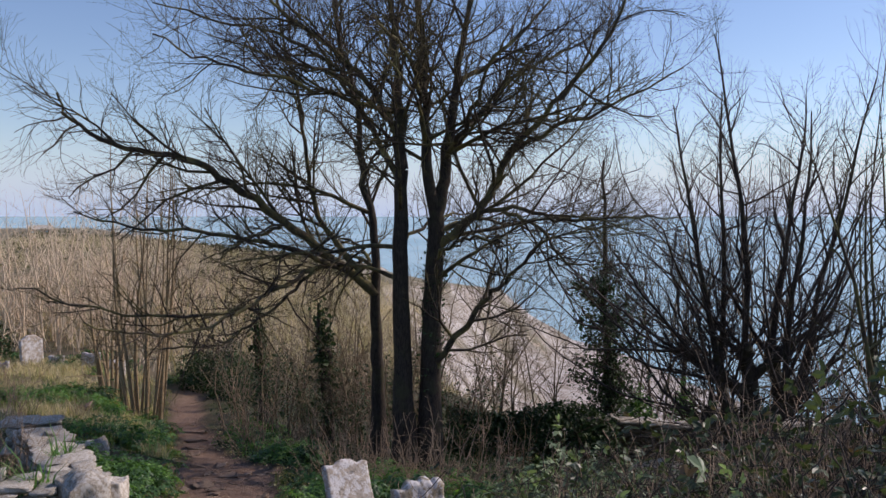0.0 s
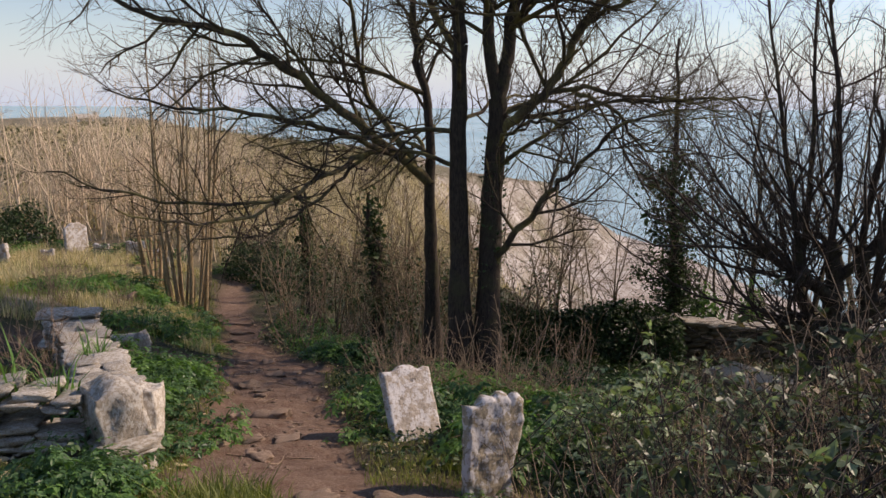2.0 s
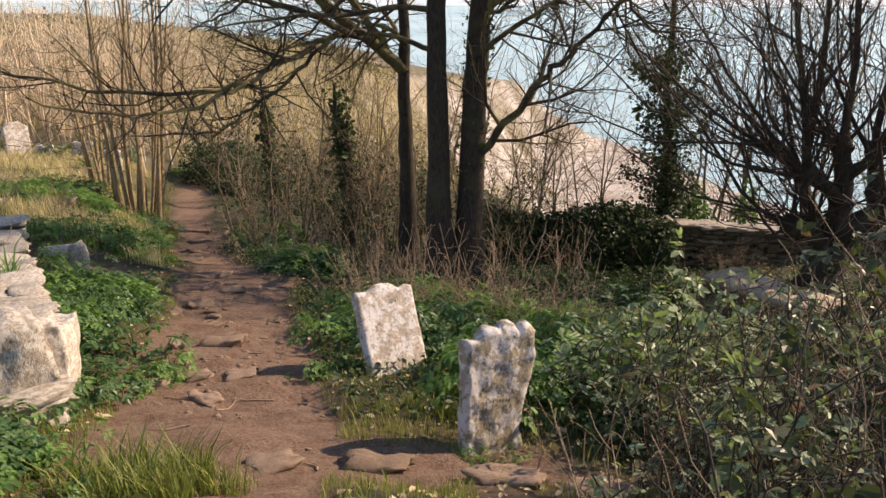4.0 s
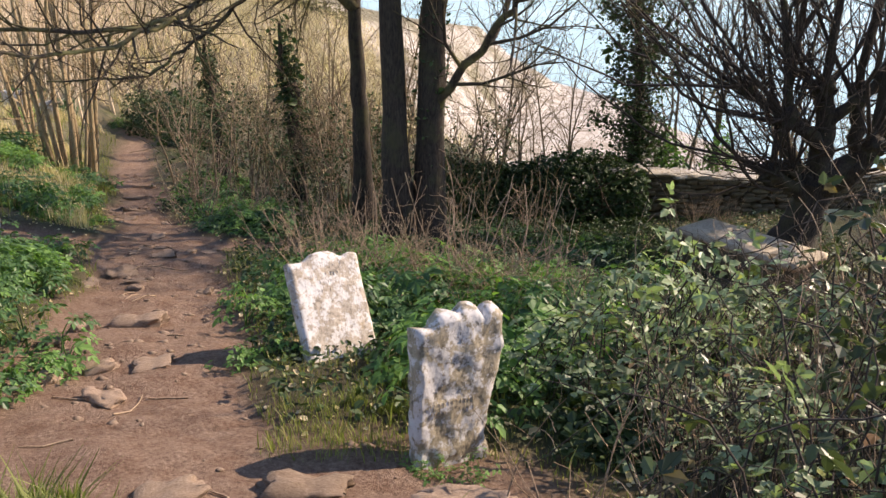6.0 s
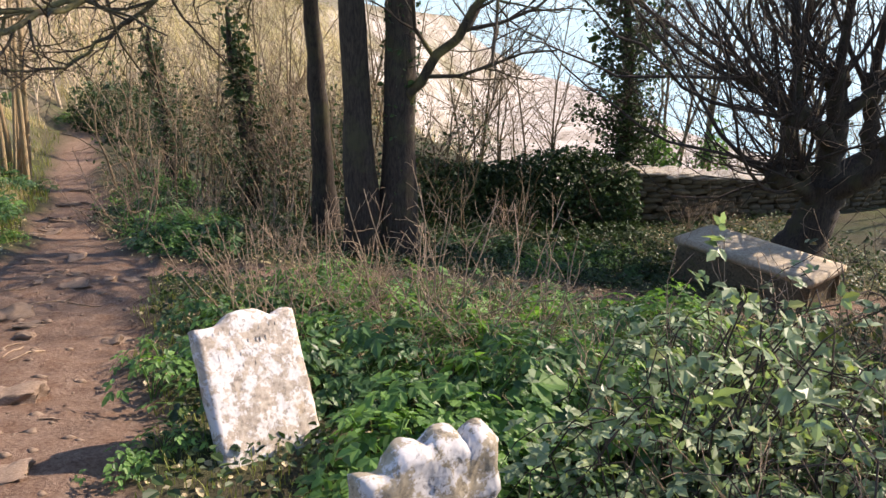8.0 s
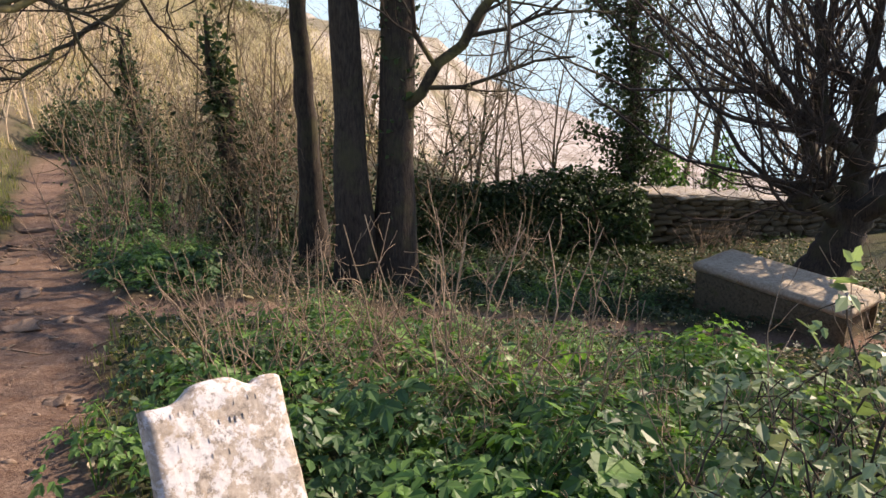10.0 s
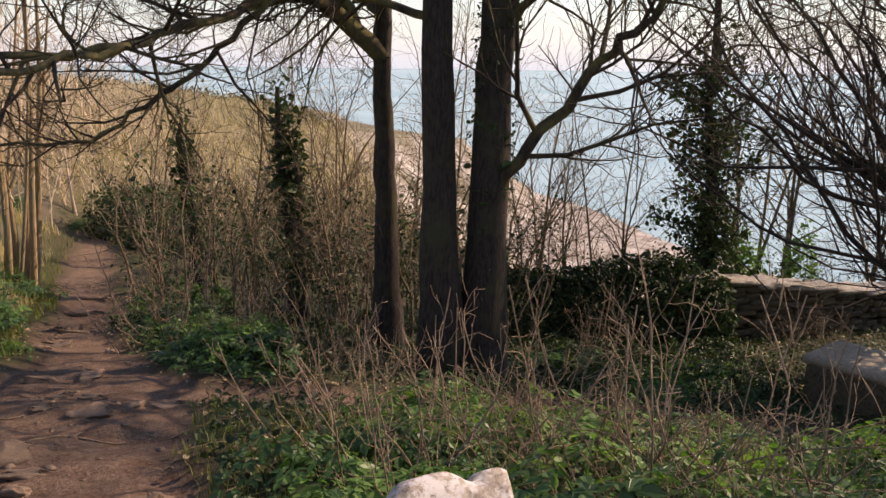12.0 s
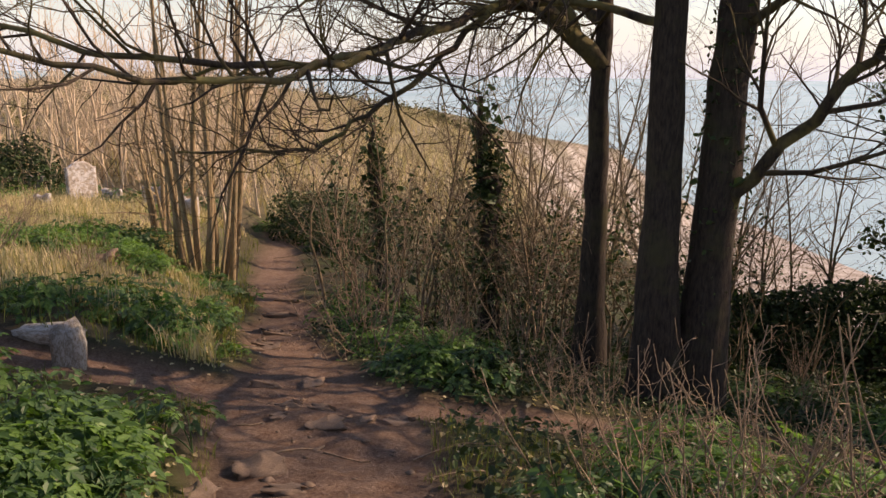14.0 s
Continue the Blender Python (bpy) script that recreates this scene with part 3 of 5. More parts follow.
# ---- other trees and shrubs ----
def multi_stem(name, n, height, spread, lean, mat, r0, levels, every, size, rise=0.12, bend=0.08, base=0.15):
    """Meshes of a shrub of many stems: stems, twigs."""
    stems, tw, tw2 = [], [], []
    for i in range(n):
        a = R.uniform(0, 2 * np.pi)
        q = base * math.sqrt(R.uniform(0, 1))
        d = (math.cos(a) * lean * R.uniform(0.2, 1.2), math.sin(a) * lean * R.uniform(0.2, 1.2), 1)
        h = height * R.uniform(0.6, 1.08)
        s = shoot((math.cos(a) * q, math.sin(a) * q, -0.15), d, h, r0 * R.uniform(0.6, 1.2), 0.004, 9, bend, 0.06)
        stems.append(s)
        branch_off(s, levels, [tw, tw2], every, size, 42, rise, 0.2)
    a = []
    for s in stems:
        V, F = tubes([s], 6)
        a.append(("stem", mesh_of("stem", V, F, mat, True)))
    V, F = tubes(tw, 3)
    VS, FS = [V], [F]
    if tw2:
        v, f = tubes(tw2, 3)
        VS.append(v)
        FS.append(f + len(V))
    b = mesh_of(name + "_twigs", np.concatenate(VS), np.concatenate(FS), mat)
    return a + [("twigwork", b)], stems


def plant(name, label, category, group, meshes, x, y, turn=0.0, scale=1.0, sink=0.0):
    ob = thing(name, label, category, group, (x, y, stand(x, y) - sink))
    ob.rotation_euler[2] = turn
    ob.scale = (scale, scale, scale * R.uniform(0.9, 1.1))
    for pn, me in meshes:
        o = part(pn, me, ob)
        if pn in ("twigwork", "ivy", "foliage", "cane_tangle"):
            tagged(o, kind="stuff")
    return ob


def knuckle(seed, r):
    """A knobbly burl left by years of pollarding."""
    bm = bmesh.new()
    bmesh.ops.create_icosphere(bm, subdivisions=3, radius=1)
    for v in bm.verts:
        n = noise.noise(v.co * 1.7 + Vector((seed * 2.1, seed, 0))) * 0.45 + noise.noise(v.co * 4.5 + Vector((seed, 0, seed))) * 0.25
        v.co = v.co * r * (1 + n)
    return bm


def pollard():
    x, y = 6.95, 18.7
    tree = thing("pollard_tree", "dark pollarded tree with knuckled arms and dense upright shoots", "tree", place=(x, y, stand(x, y)))
    P = curve_through([(-0.3, 0, -0.4), (-0.2, 0, 0.2), (-0.08, 0, 0.6), (0.02, 0, 1.0), (0.06, 0, 1.35)], 16, 0.015)
    V, F = tubes([(P, np.interp(np.arange(16), [0, 3, 5, 11, 15], [0.62, 0.5, 0.38, 0.33, 0.36]))], 18)
    part("trunk", mesh_of("trunk", V, F, BARK, True), tree)
    # arms: line, thickness at the root, size of the knuckle at its end
    arms = (([(-0.05, 0, 0.85), (-0.35, -0.1, 1.25), (-0.5, -0.1, 1.6)], 0.17, 0.22), ([(-0.3, -0.1, 1.2), (-0.7, -0.25, 1.4), (-1.0, -0.3, 1.55)], 0.13, 0.24),
            ([(0.05, 0, 1.2), (0.5, 0.1, 1.55), (0.95, 0.1, 1.8), (1.35, 0.2, 2.2)], 0.26, 0.26), ([(0.03, 0, 1.2), (0.1, 0.1, 1.8), (0.05, 0.05, 2.5), (-0.1, 0, 3.1)], 0.24, 0.24),
            ([(0.1, 0.05, 1.9), (-0.3, -0.1, 2.25), (-0.75, -0.15, 2.55)], 0.16, 0.26), ([(0.0, 0.3, 1.2), (-0.2, 0.8, 1.7), (-0.3, 1.1, 2.3)], 0.18, 0.22),
            ([(0.1, -0.2, 1.2), (0.4, -0.7, 1.7), (0.5, -0.9, 2.2)], 0.17, 0.22), ([(0.8, 0.1, 1.75), (0.75, 0.2, 2.3), (0.65, 0.2, 3.0)], 0.17, 0.22),
            ([(0.05, 0.05, 2.4), (0.45, -0.2, 2.9), (0.8, -0.3, 3.3)], 0.13, 0.2), ([(-0.4, -0.1, 2.3), (-1.0, 0.2, 2.7), (-1.4, 0.3, 3.0)], 0.1, 0.18))
    shoots, tw, tw2, dead = [], [], [], []
    for i, (pts, r, kr) in enumerate(arms):
        Q = curve_through(pts, 12, 0.015)
        V, F = tubes([(Q, np.linspace(r, r * 0.62, 12) * (1 + R.normal(0, 0.06, 12)))], 12)
        part("arm", mesh_of("arm", V, F, BARK, True), tree)
        o = part("knuckle", bm_mesh("knuckle", knuckle(i + 3, kr * 0.85), BARK, True), tree)
        o.location = Q[-1]
        out = unit(Q[-1] * np.array([1, 1, 0]) + np.array([0, 0, 0.001]))
        for k in range(17):
            a = R.uniform(0, 6.28)
            p = Q[-1] + kr * 0.6 * np.array([math.cos(a), math.sin(a), R.uniform(-0.3, 1)])
            if k % 3 == 0:
                p = Q[R.integers(5, 12)] + R.normal(0, 0.04, 3)
            o = R.uniform(0.0, 1.0) if k % 3 else R.uniform(1.0, 2.4)
            d = np.array([math.cos(a), math.sin(a), 0]) * 0.55 + out * o + np.array([0, 0, R.uniform(0.15, 0.9)])
            big = k % 7 == 0
            s = shoot(p, d, R.uniform(5.0, 7.0) if big else R.uniform(1.4, 4.2), R.uniform(0.035, 0.05) if big else R.uniform(0.012, 0.028), 0.004, 12, 0.2, 0.13)
            shoots.append(s)
            branch_off(s, 2, [tw, tw2], 0.36, 0.9, 42, 0.08, 0.15)
        for k in range(8):
            dead.append(shoot(Q[R.integers(4, 12)] + R.normal(0, 0.15, 3), (R.normal(0, 0.6), R.normal(0, 0.6), R.uniform(-0.6, 0.6)), R.uniform(0.4, 1.3), 0.008, 0.003, 7, 0.3, -0.03))
    for i, (px, py, pz, lx) in enumerate(((-0.1, 0, 3.0, -0.05), (0.65, 0.2, 2.9, 0.05), (1.3, 0.2, 2.1, 0.12), (-0.7, -0.1, 2.5, -0.1), (-0.3, 1.0, 2.2, 0.0), (0.5, -0.8, 2.1, 0.06))):
        s = shoot((px, py, pz), (lx, 0, 1), R.uniform(6, 7.5), 0.085, 0.014, 14, 0.06, 0.03)
        V, F = tubes([s], 8)
        part("upright_stem", mesh_of("upright_stem", V, F, BARK, True), tree)
        branch_off(s, 3, [shoots, tw, tw2], 0.34, 2.0, 38, 0.1, 0.1)
    for nm, ls, sd, mt in (("shoot_mass", shoots, 5, DARKTWIG), ("crown_twigwork", tw, 3, DARKTWIG), ("crown_fine_twigwork", tw2, 3, DARKTWIG), ("dead_tangle", dead, 3, DEADSTEM)):
        V, F = tubes(ls, sd)
        tagged(part(nm, mesh_of(nm, V, F, mt, True), tree), kind="stuff")


pollard()


def ivy_tree(x, y, tall=1.0, wide=1.0, label="slender tree clad in dark green ivy behind the wall", n=5000):
    tree = thing("ivy_tree", label, "tree", place=(x, y, stand(x, y)))
    P = curve_through([(0.2, 0, -0.5), (0.2, 0, 1.0), (0.15, 0, 2.4), (0.05, 0, 4 * tall), (0, 0, 5.8 * tall)], 18, 0.03)
    V, F = tubes([(P, np.linspace(0.17, 0.03, 18))], 9)
    part("trunk", mesh_of("trunk", V, F, BARK, True), tree)
    br, tw, tw2 = [], [], []
    branch_off((P, np.linspace(0.17, 0.03, 18)), 3, [br, tw, tw2], 0.22, 1.9 * wide, 58, 0.12, 0.2)
    V, F = tubes(br, 5)
    tagged(part("crown_branchwork", mesh_of("crown_branchwork", V, F, DARKTWIG, True), tree), kind="stuff")
    V, F = tubes(tw + tw2, 3)
    tagged(part("crown_twigwork", mesh_of("crown_twigwork", V, F, DARKTWIG, True), tree), kind="stuff")
    C = [P[R.integers(3, 13)] + R.normal(0, 1, 3) * np.array([0.3 * wide, 0.3 * wide, 0.4]) for _ in range(n)]
    for b, _ in br:
        if b[0, 2] < 4.8:
            k = int(R.integers(120, 300) * wide ** 1.5)
            C.extend(b[R.integers(0, 4, k)] + R.normal(0, 0.12, (k, 3)))
    part("ivy", leaves(np.array(C), 0.075, IVY, "ivy", 1.2), tree, "dense glossy dark ivy leaves")


ivy_tree(4.35, 22.5, 1.4)
ivy_tree(-2.9, 19.2, 0.6, 0.22, "ivy-clad stem in the thicket", 1500)
ivy_tree(-5.2, 22.8, 0.6, 0.22, "ivy-clad stem in the thicket", 1300)

# slender pale saplings beside the path
for x, y, n, h in ((-7.95, 21.7, 13, 8.0), (-9.4, 23.4, 8, 4.4)):
    a, st = multi_stem("sapling_clump", n, h, 1, 0.15, PALESTEM, 0.06, 2, 0.4, 1.1, 0.12, 0.035, 0.5)
    plant("sapling_clump", "clump of slender pale bare saplings beside the path", "sapling", "", a, x, y)

# thicket between the path and the big tree
KINDS = []
for k in range(4):
    a, st = multi_stem("thicket_shrub", 5, 3.6, 1, 0.4, (THICKET, DEADSTEM, THICKET, TWIG)[k], 0.022, 2, 0.3, 1.1, -0.02, 0.2, 0.6)
    C = np.concatenate([s[0][R.integers(0, 7, 130)] + R.normal(0, 0.13, (130, 3)) for s in st[:4]])
    KINDS.append(a + [("ivy", leaves(C, 0.055, IVY, "ivy", 1.0))])
SPOTS = [(-3.6, 18.6), (-2.3, 18.0), (0.3, 20.4), (-0.4, 19.4), (-3.6, 18.6), (-4.6, 19.6), (-2.6, 19.2), (-3.6, 20.6), (-5.0, 21.4), (-1.8, 20.2), (-2.8, 22), (-4.2, 22.6), (-5.4, 23.4),
         (-6.2, 25), (-1.2, 21.6), (-3.4, 24.2), (-4.8, 25.4), (-6.8, 27), (-1.8, 23.8), (0.4, 22.8), (-0.6, 24), (-5.4, 28), (-7.4, 30), (-9, 32), (-3.2, 27),
         (-2.0, 19.0), (-1.5, 18.8), (-2.2, 20.8), (-0.9, 20.2), (0.9, 21.4)]
for i, (x, y) in enumerate(SPOTS):
    plant("thicket_shrub", "tangled bare shrub with dark stems and ivy leaves", "shrub", "thicket by the path", KINDS[i % 4], x, y, R.uniform(0, 6.28), R.uniform(0.6, 1.15))

# thin young trees standing out of the thicket and along the cliff edge
YOUNG = [multi_stem("young_tree", 2, 6.6, 1, 0.12, THICKET, 0.042, 2, 0.24, 1.5, 0.02, 0.12, 0.3)[0] for _ in range(4)]
for i, (x, y, s) in enumerate(((-5.7, 24.2, 0.9), (-4.5, 22.0, 0.8), (-3.9, 20.6, 0.75), (-3.2, 22.6, 0.95), (-2.4, 19.9, 0.8), (-1.7, 22.2, 0.9), (-0.8, 23.6, 1.0), (0.6, 22.9, 0.95), (1.6, 24.0, 1.05), (2.7, 23.6, 1.0), (-6.6, 26.4, 0.9),
                               (5.7, 24.2, 1.5), (7.3, 24.4, 1.55), (8.9, 23.9, 1.6), (10.6, 24.8, 1.6), (6.4, 25.2, 1.5), (3.3, 22.9, 0.9), (10.2, 23.2, 1.0), (0.2, 21.9, 0.9), (1.2, 22.4, 1.0), (2.2, 22.8, 0.9), (-1.2, 21.0, 0.85), (-2.8, 24.6, 1.0), (-2.0, 18.6, 0.75), (-1.9, 20.9, 0.9), (-0.3, 20.4, 0.9))):
    plant("young_tree", "thin leafless young tree with fine twigs", "tree", "young trees at the edge", YOUNG[i % 4], x, y, i * 1.7, s)

# tan scrub on the bank
TAN = []
for k in range(4):
    a, st = multi_stem("tan_shrub", 7, 3.4, 1, 0.32, TANSTEM, 0.024, 2, 0.42, 1.1, 0.04, 0.15, 0.7)
    TAN.append(a)
for i in range(95):
    y = 25 + 35 * R.uniform(0, 1) ** 1.3
    x = np.interp(y, LINE_Y, LINE_X) - 2.0 - 24 * R.uniform(0, 1) ** 1.2
    if math.hypot(x + 13.5, y - 26.5) < 3.4 or (y < 30 and x > -11):
        continue
    plant("tan_shrub", "pale tan leafless shrub of many upright stems on the bank", "shrub", "scrub on the bank", TAN[i % 4], x, y, R.uniform(0, 6.28), R.uniform(0.75, 1.2))
for i in range(16):
    y = R.uniform(29, 42)
    x = np.interp(y, LINE_Y, LINE_X) - R.uniform(3, 14)
    if math.hypot(x + 13.5, y - 27) > 3:
        plant("tall_shrub", "tall slender tan leafless shrub on the bank", "shrub", "scrub on the bank", TAN[i % 4], x, y, R.uniform(0, 6.28), R.uniform(1.5, 2.1))


BANKK = [multi_stem("bank_sapling", 3, 6.2, 1, 0.1, TANSTEM, 0.05, 2, 0.3, 1.2, 0.1, 0.05, 0.7)[0] for _ in range(3)]
for i, (x, y, s) in enumerate(((-14.9, 31.2, 0.9), (-16.2, 30.8, 1.0), (-17.8, 31.6, 1.1), (-10.4, 31.8, 0.8), (-15.4, 33.0, 1.0), (-12.2, 33.4, 0.9), (-18.9, 30.0, 1.1), (-16.9, 34.4, 1.1), (-20.4, 33.6, 1.2), (-10.2, 28.6, 0.6), (-19.6, 36.0, 1.2), (-14.2, 36.4, 1.0))):
    plant("bank_sapling", "tall slender tan saplings standing on the sunlit bank", "sapling", "saplings on the bank", BANKK[i % 3], x, y, i * 2.1, s)


# ---- stonework ----
def headstone(name, label, x, y, z, turn, lean, roll, w, h, d, top, mat, seed, worn=0.012, right=None, group=""):
    """A thin upright slab with the outline top(u) along its upper edge, sunk into the ground."""
    nu, nv = 30, 34
    sheets = []
    for face in (-1, 1):
        P = np.zeros((nv, nu, 3))
        for j in range(nv):
            for i in range(nu):
                u, v = i / (nu - 1), j / (nv - 1)
                hh = h + top(u)
                wr = right(v) if right else 1.0
                px, pz = (u * wr - 0.5) * w, -0.25 + v * (hh + 0.25)
                edge = min(u, 1 - u) * w * wr, (1 - v) * hh
                q = min(edge[0], edge[1]) / 0.025
                dep = d / 2 * (1 - 0.45 * max(0, 1 - q) ** 2)
                n = noise.noise_vector(Vector((px * 9 + seed, pz * 9, face * 3.0)))
                m = noise.noise(Vector((px * 31 + seed, pz * 31, face * 5.0)))
                P[j, i] = (px + n.x * worn * 0.8, face * (dep + n.y * worn + m * worn * 0.5), pz + n.z * worn * (1 if v > 0.5 else 0))
        sheets.append(P.reshape(-1, 3))
    N = nu * nv
    idx = np.arange(N).reshape(nv, nu)
    q = np.stack([idx[:-1, :-1], idx[:-1, 1:], idx[1:, 1:], idx[1:, :-1]], -1).reshape(-1, 4)
    rim = np.concatenate([idx[0, :], idx[1:, -1], idx[-1, -2::-1], idx[-2:0:-1, 0]])
    nx = np.roll(rim, -1)
    F = np.concatenate([q, q[:, ::-1] + N, np.stack([rim, rim + N, nx + N, nx], -1)])
    ob = new(name, mesh_of(name, np.concatenate(sheets), F, mat, True))
    ob.matrix_world = pose(x, y, z, 0, 0, turn) @ pose(0, 0, 0, lean, roll, 0)
    return tagged(ob, label, "headstone", group)


def bump(u, c, w):
    return math.exp(-((u - c) / w) ** 4)


A_TOP = lambda u: 0.06 * bump(u, 0.5, 0.21) + 0.025 * bump(u, 0.9, 0.09)
B_TOP = lambda u: 0.075 * bump(u, 0.36, 0.15) + 0.105 * bump(u, 0.62, 0.13) + 0.09 * bump(u, 0.88, 0.12) - 0.02 * bump(u, 0.5, 0.03) - 0.03 * bump(u, 0.75, 0.025)
R_TOP = lambda u: 0.16 * bump(u, 0.5, 0.34)
FLAT = lambda u: 0.03 * math.sin(u * 9)
headstone("leaning_headstone", "pale lichen-spotted limestone headstone leaning beside the dirt path", -1.046, 9.458, -1.893, 37.9, -29.6, 6.1, 0.6, 0.55, 0.1, A_TOP, HEADSTONE, 1.0, 0.008)
headstone("weathered_headstone", "grey weathered headstone with eroded scrolled top among ivy", -0.25, 7.87, -1.69, 28, -8, 5, 0.54, 0.585, 0.13, B_TOP, GREYSTONE, 5.0, 0.022,
          right=lambda v: 0.84 + 0.16 * min(1, max(0, (v - 0.35) / 0.35)))
headstone("upright_headstone", "pale upright headstone with a rounded top on the bank", -14.15, 28.3, -3.72, 55, -6, 1, 0.8, 0.86, 0.14, R_TOP, HEADSTONE, 9.0)
for i, (x, y, z, w, h) in enumerate([(-14.47, 27, -3.5, 0.42, 0.22), (-13.17, 28, -3.92, 0.55, 0.3), (-12.0, 28, -3.97, 0.6, 0.5), (-11.1, 28, -3.97, 0.55, 0.45), (-15.4, 26, -2.98, 0.55, 0.5), (-16.6, 30, -2.4, 0.8, 0.35)]):
    headstone("broken_headstone", "broken stub of a pale headstone in the grass", x, y, stand(x, y) + 0.06, R.uniform(-20, 20), R.uniform(-6, 6), R.uniform(-5, 5), w, h, 0.16, FLAT, HEADSTONE, 20.0 + i, 0.03, group="stubs on the bank")

# worn lettering, too eroded to read
leaning = bpy.data.objects["leaning_headstone"]
bm = bmesh.new()
for row in range(4):
    for k in range(13 - 2 * (row % 2)):
        if R.uniform() < 0.5:
            continue
        m = Matrix.Translation((-0.2 + 0.033 * k + R.normal(0, 0.003), -0.0495, 0.5 - 0.062 * row + R.normal(0, 0.003))) @ Matrix.Diagonal((0.003 * R.uniform(0.8, 4.0), 0.006, 0.026 * R.uniform(0.5, 1.1), 1))
        bmesh.ops.create_cube(bm, size=1, matrix=m)
part("inscription", bm_mesh("inscription", bm, HEADSTONE), leaning, "worn incised lettering too eroded to read")
weathered = bpy.data.objects["weathered_headstone"]
bm = bmesh.new()
for row in range(2):
    for k in range(11):
        w, h = 0.0022, 0.024 * R.uniform(0.8, 1.1)
        m = Matrix.Translation((-0.19 + 0.026 * k + R.normal(0, 0.003), -0.066, 0.17 - 0.045 * row)) @ Matrix.Diagonal((w * R.uniform(0.8, 2.2), 0.006, h, 1))
        bmesh.ops.create_cube(bm, size=1, matrix=m)
part("inscription", bm_mesh("inscription", bm, TOMB), weathered, "worn incised lettering too eroded to read")

STONES = [bm_mesh("stone", stone_block(k, 1, 1, 1, 0.2, 2), RUBBLE, True) for k in range(10)]
PIER = [bm_mesh("stone", stone_block(80 + k, 1, 1, 1, 0.11, 9), RUBBLE, True) for k in range(5)]
SHADEDMOSSY = [bm_mesh("stone", stone_block(60 + k, 1, 1, 1, 0.16, 2), SHADEDMOSS, True) for k in range(8)]


def lay(parent, k, p, size, turn, tilt=0.0, name="stone", pool=STONES):
    o = new(name, pool[k % len(pool)])
    o.parent = parent
    o.location = p
    o.rotation_euler = (R.normal(0, tilt), R.normal(0, tilt), turn + R.normal(0, 0.05))
    o.scale = size
    return o


def rubble_wall(name, label, a, b, height, thick, course, length, ragged=0.0, tops=None, pool=STONES):
    """Courses of rough stones from a to b; every stone spans the wall."""
    a, b = np.array(a, float), np.array(b, float)
    L = np.linalg.norm(b - a)
    t = (b - a) / L
    turn = math.atan2(t[1], t[0])
    g = thing(name, label, "stone wall", place=(a[0], a[1], stand(*a)))
    o = np.array(g.location)
    rows = int(round(height / course))
    for r in range(rows + 1):
        s = -R.uniform(0, length)
        while s < L:
            ln = length * R.uniform(0.6, 1.5)
            c = a + t * (s + ln / 2)
            zt = tops(s / L) if tops else stand(*c) + height + ragged * sway(s, r, 1.7)
            zc = zt - height + (r - 0.5) * course
            last = r == rows
            if zc < zt and -0.1 < s + ln / 2 < L + 0.1:
                n = np.array([-t[1], t[0]])
                for side in ((-1, 1) if thick > 0.35 else (0,)):
                    q = c + n * side * thick * 0.24
                    lay(g, int(R.integers(10)), (q[0] - o[0], q[1] - o[1], zc - o[2] + R.normal(0, 0.01)),
                        (ln * R.uniform(0.92, 1.04), thick * (0.54 if side else 1.02) * R.uniform(0.8, 1.2), course * R.uniform(0.85, 1.1)), turn, 0.06 if not last else 0.12, "stone", pool)
            s += ln
    return g


rubble_wall("ruined_wall", "low ruined rubble wall of pale stones beside the path", (-3.55, 8.15), (-6.85, 13.6), 0.52, 0.55, 0.065, 0.24, 0.14)
rubble_wall("ruined_wall", "low broken wall of rough pale rubble and ferns", (-3.75, 7.75), (-6.2, 7.35), 0.5, 0.45, 0.075, 0.26, 0.12)
# end pier of the ruin and the two cap slabs
g = thing("stone_pier", "squat pier of big pale stones at the wall's end", "stone wall", place=(-3.4, 7.75, stand(-3.4, 7.75)))
lay(g, 1, (0, 0, 0.08), (0.6, 0.56, 0.2), 0.5, 0, "stone", PIER)
lay(g, 2, (0.0, 0.0, 0.44), (0.42, 0.44, 0.58), 0.7, 0.06, "stone", PIER)
lay(g, 3, (0.1, 0.28, 0.34), (0.36, 0.42, 0.46), 0.2, 0.06, "stone", PIER)
lay(g, 4, (0.08, -0.05, 0.2), (0.56, 0.44, 0.16), 0.9, 0.06, "stone", PIER)
g = thing("wall_pier", "wall end capped with two flat pale slabs", "stone wall", place=(-6.85, 13.6, stand(-6.85, 13.6)))
for r in range(4):
    lay(g, r, (0.02 * r, 0, 0.06 + 0.14 * r), (0.75, 0.6, 0.17), 0.3)
lay(g, 7, (-0.2, 0, 0.6), (0.5, 0.6, 0.08), 0.3)
lay(g, 8, (0.26, 0.05, 0.6), (0.45, 0.5, 0.09), 0.2)
g = thing("stone_stub", "small squared stone stub at the edge of the cross path", "stone block", place=(-5.85, 14.0, stand(-5.85, 14.0)))
lay(g, 3, (0, 0, 0.1), (0.24, 0.24, 0.5), 0.2)
lay(g, 5, (-0.5, 0.5, 0.06), (0.5, 0.3, 0.2), 0.1)

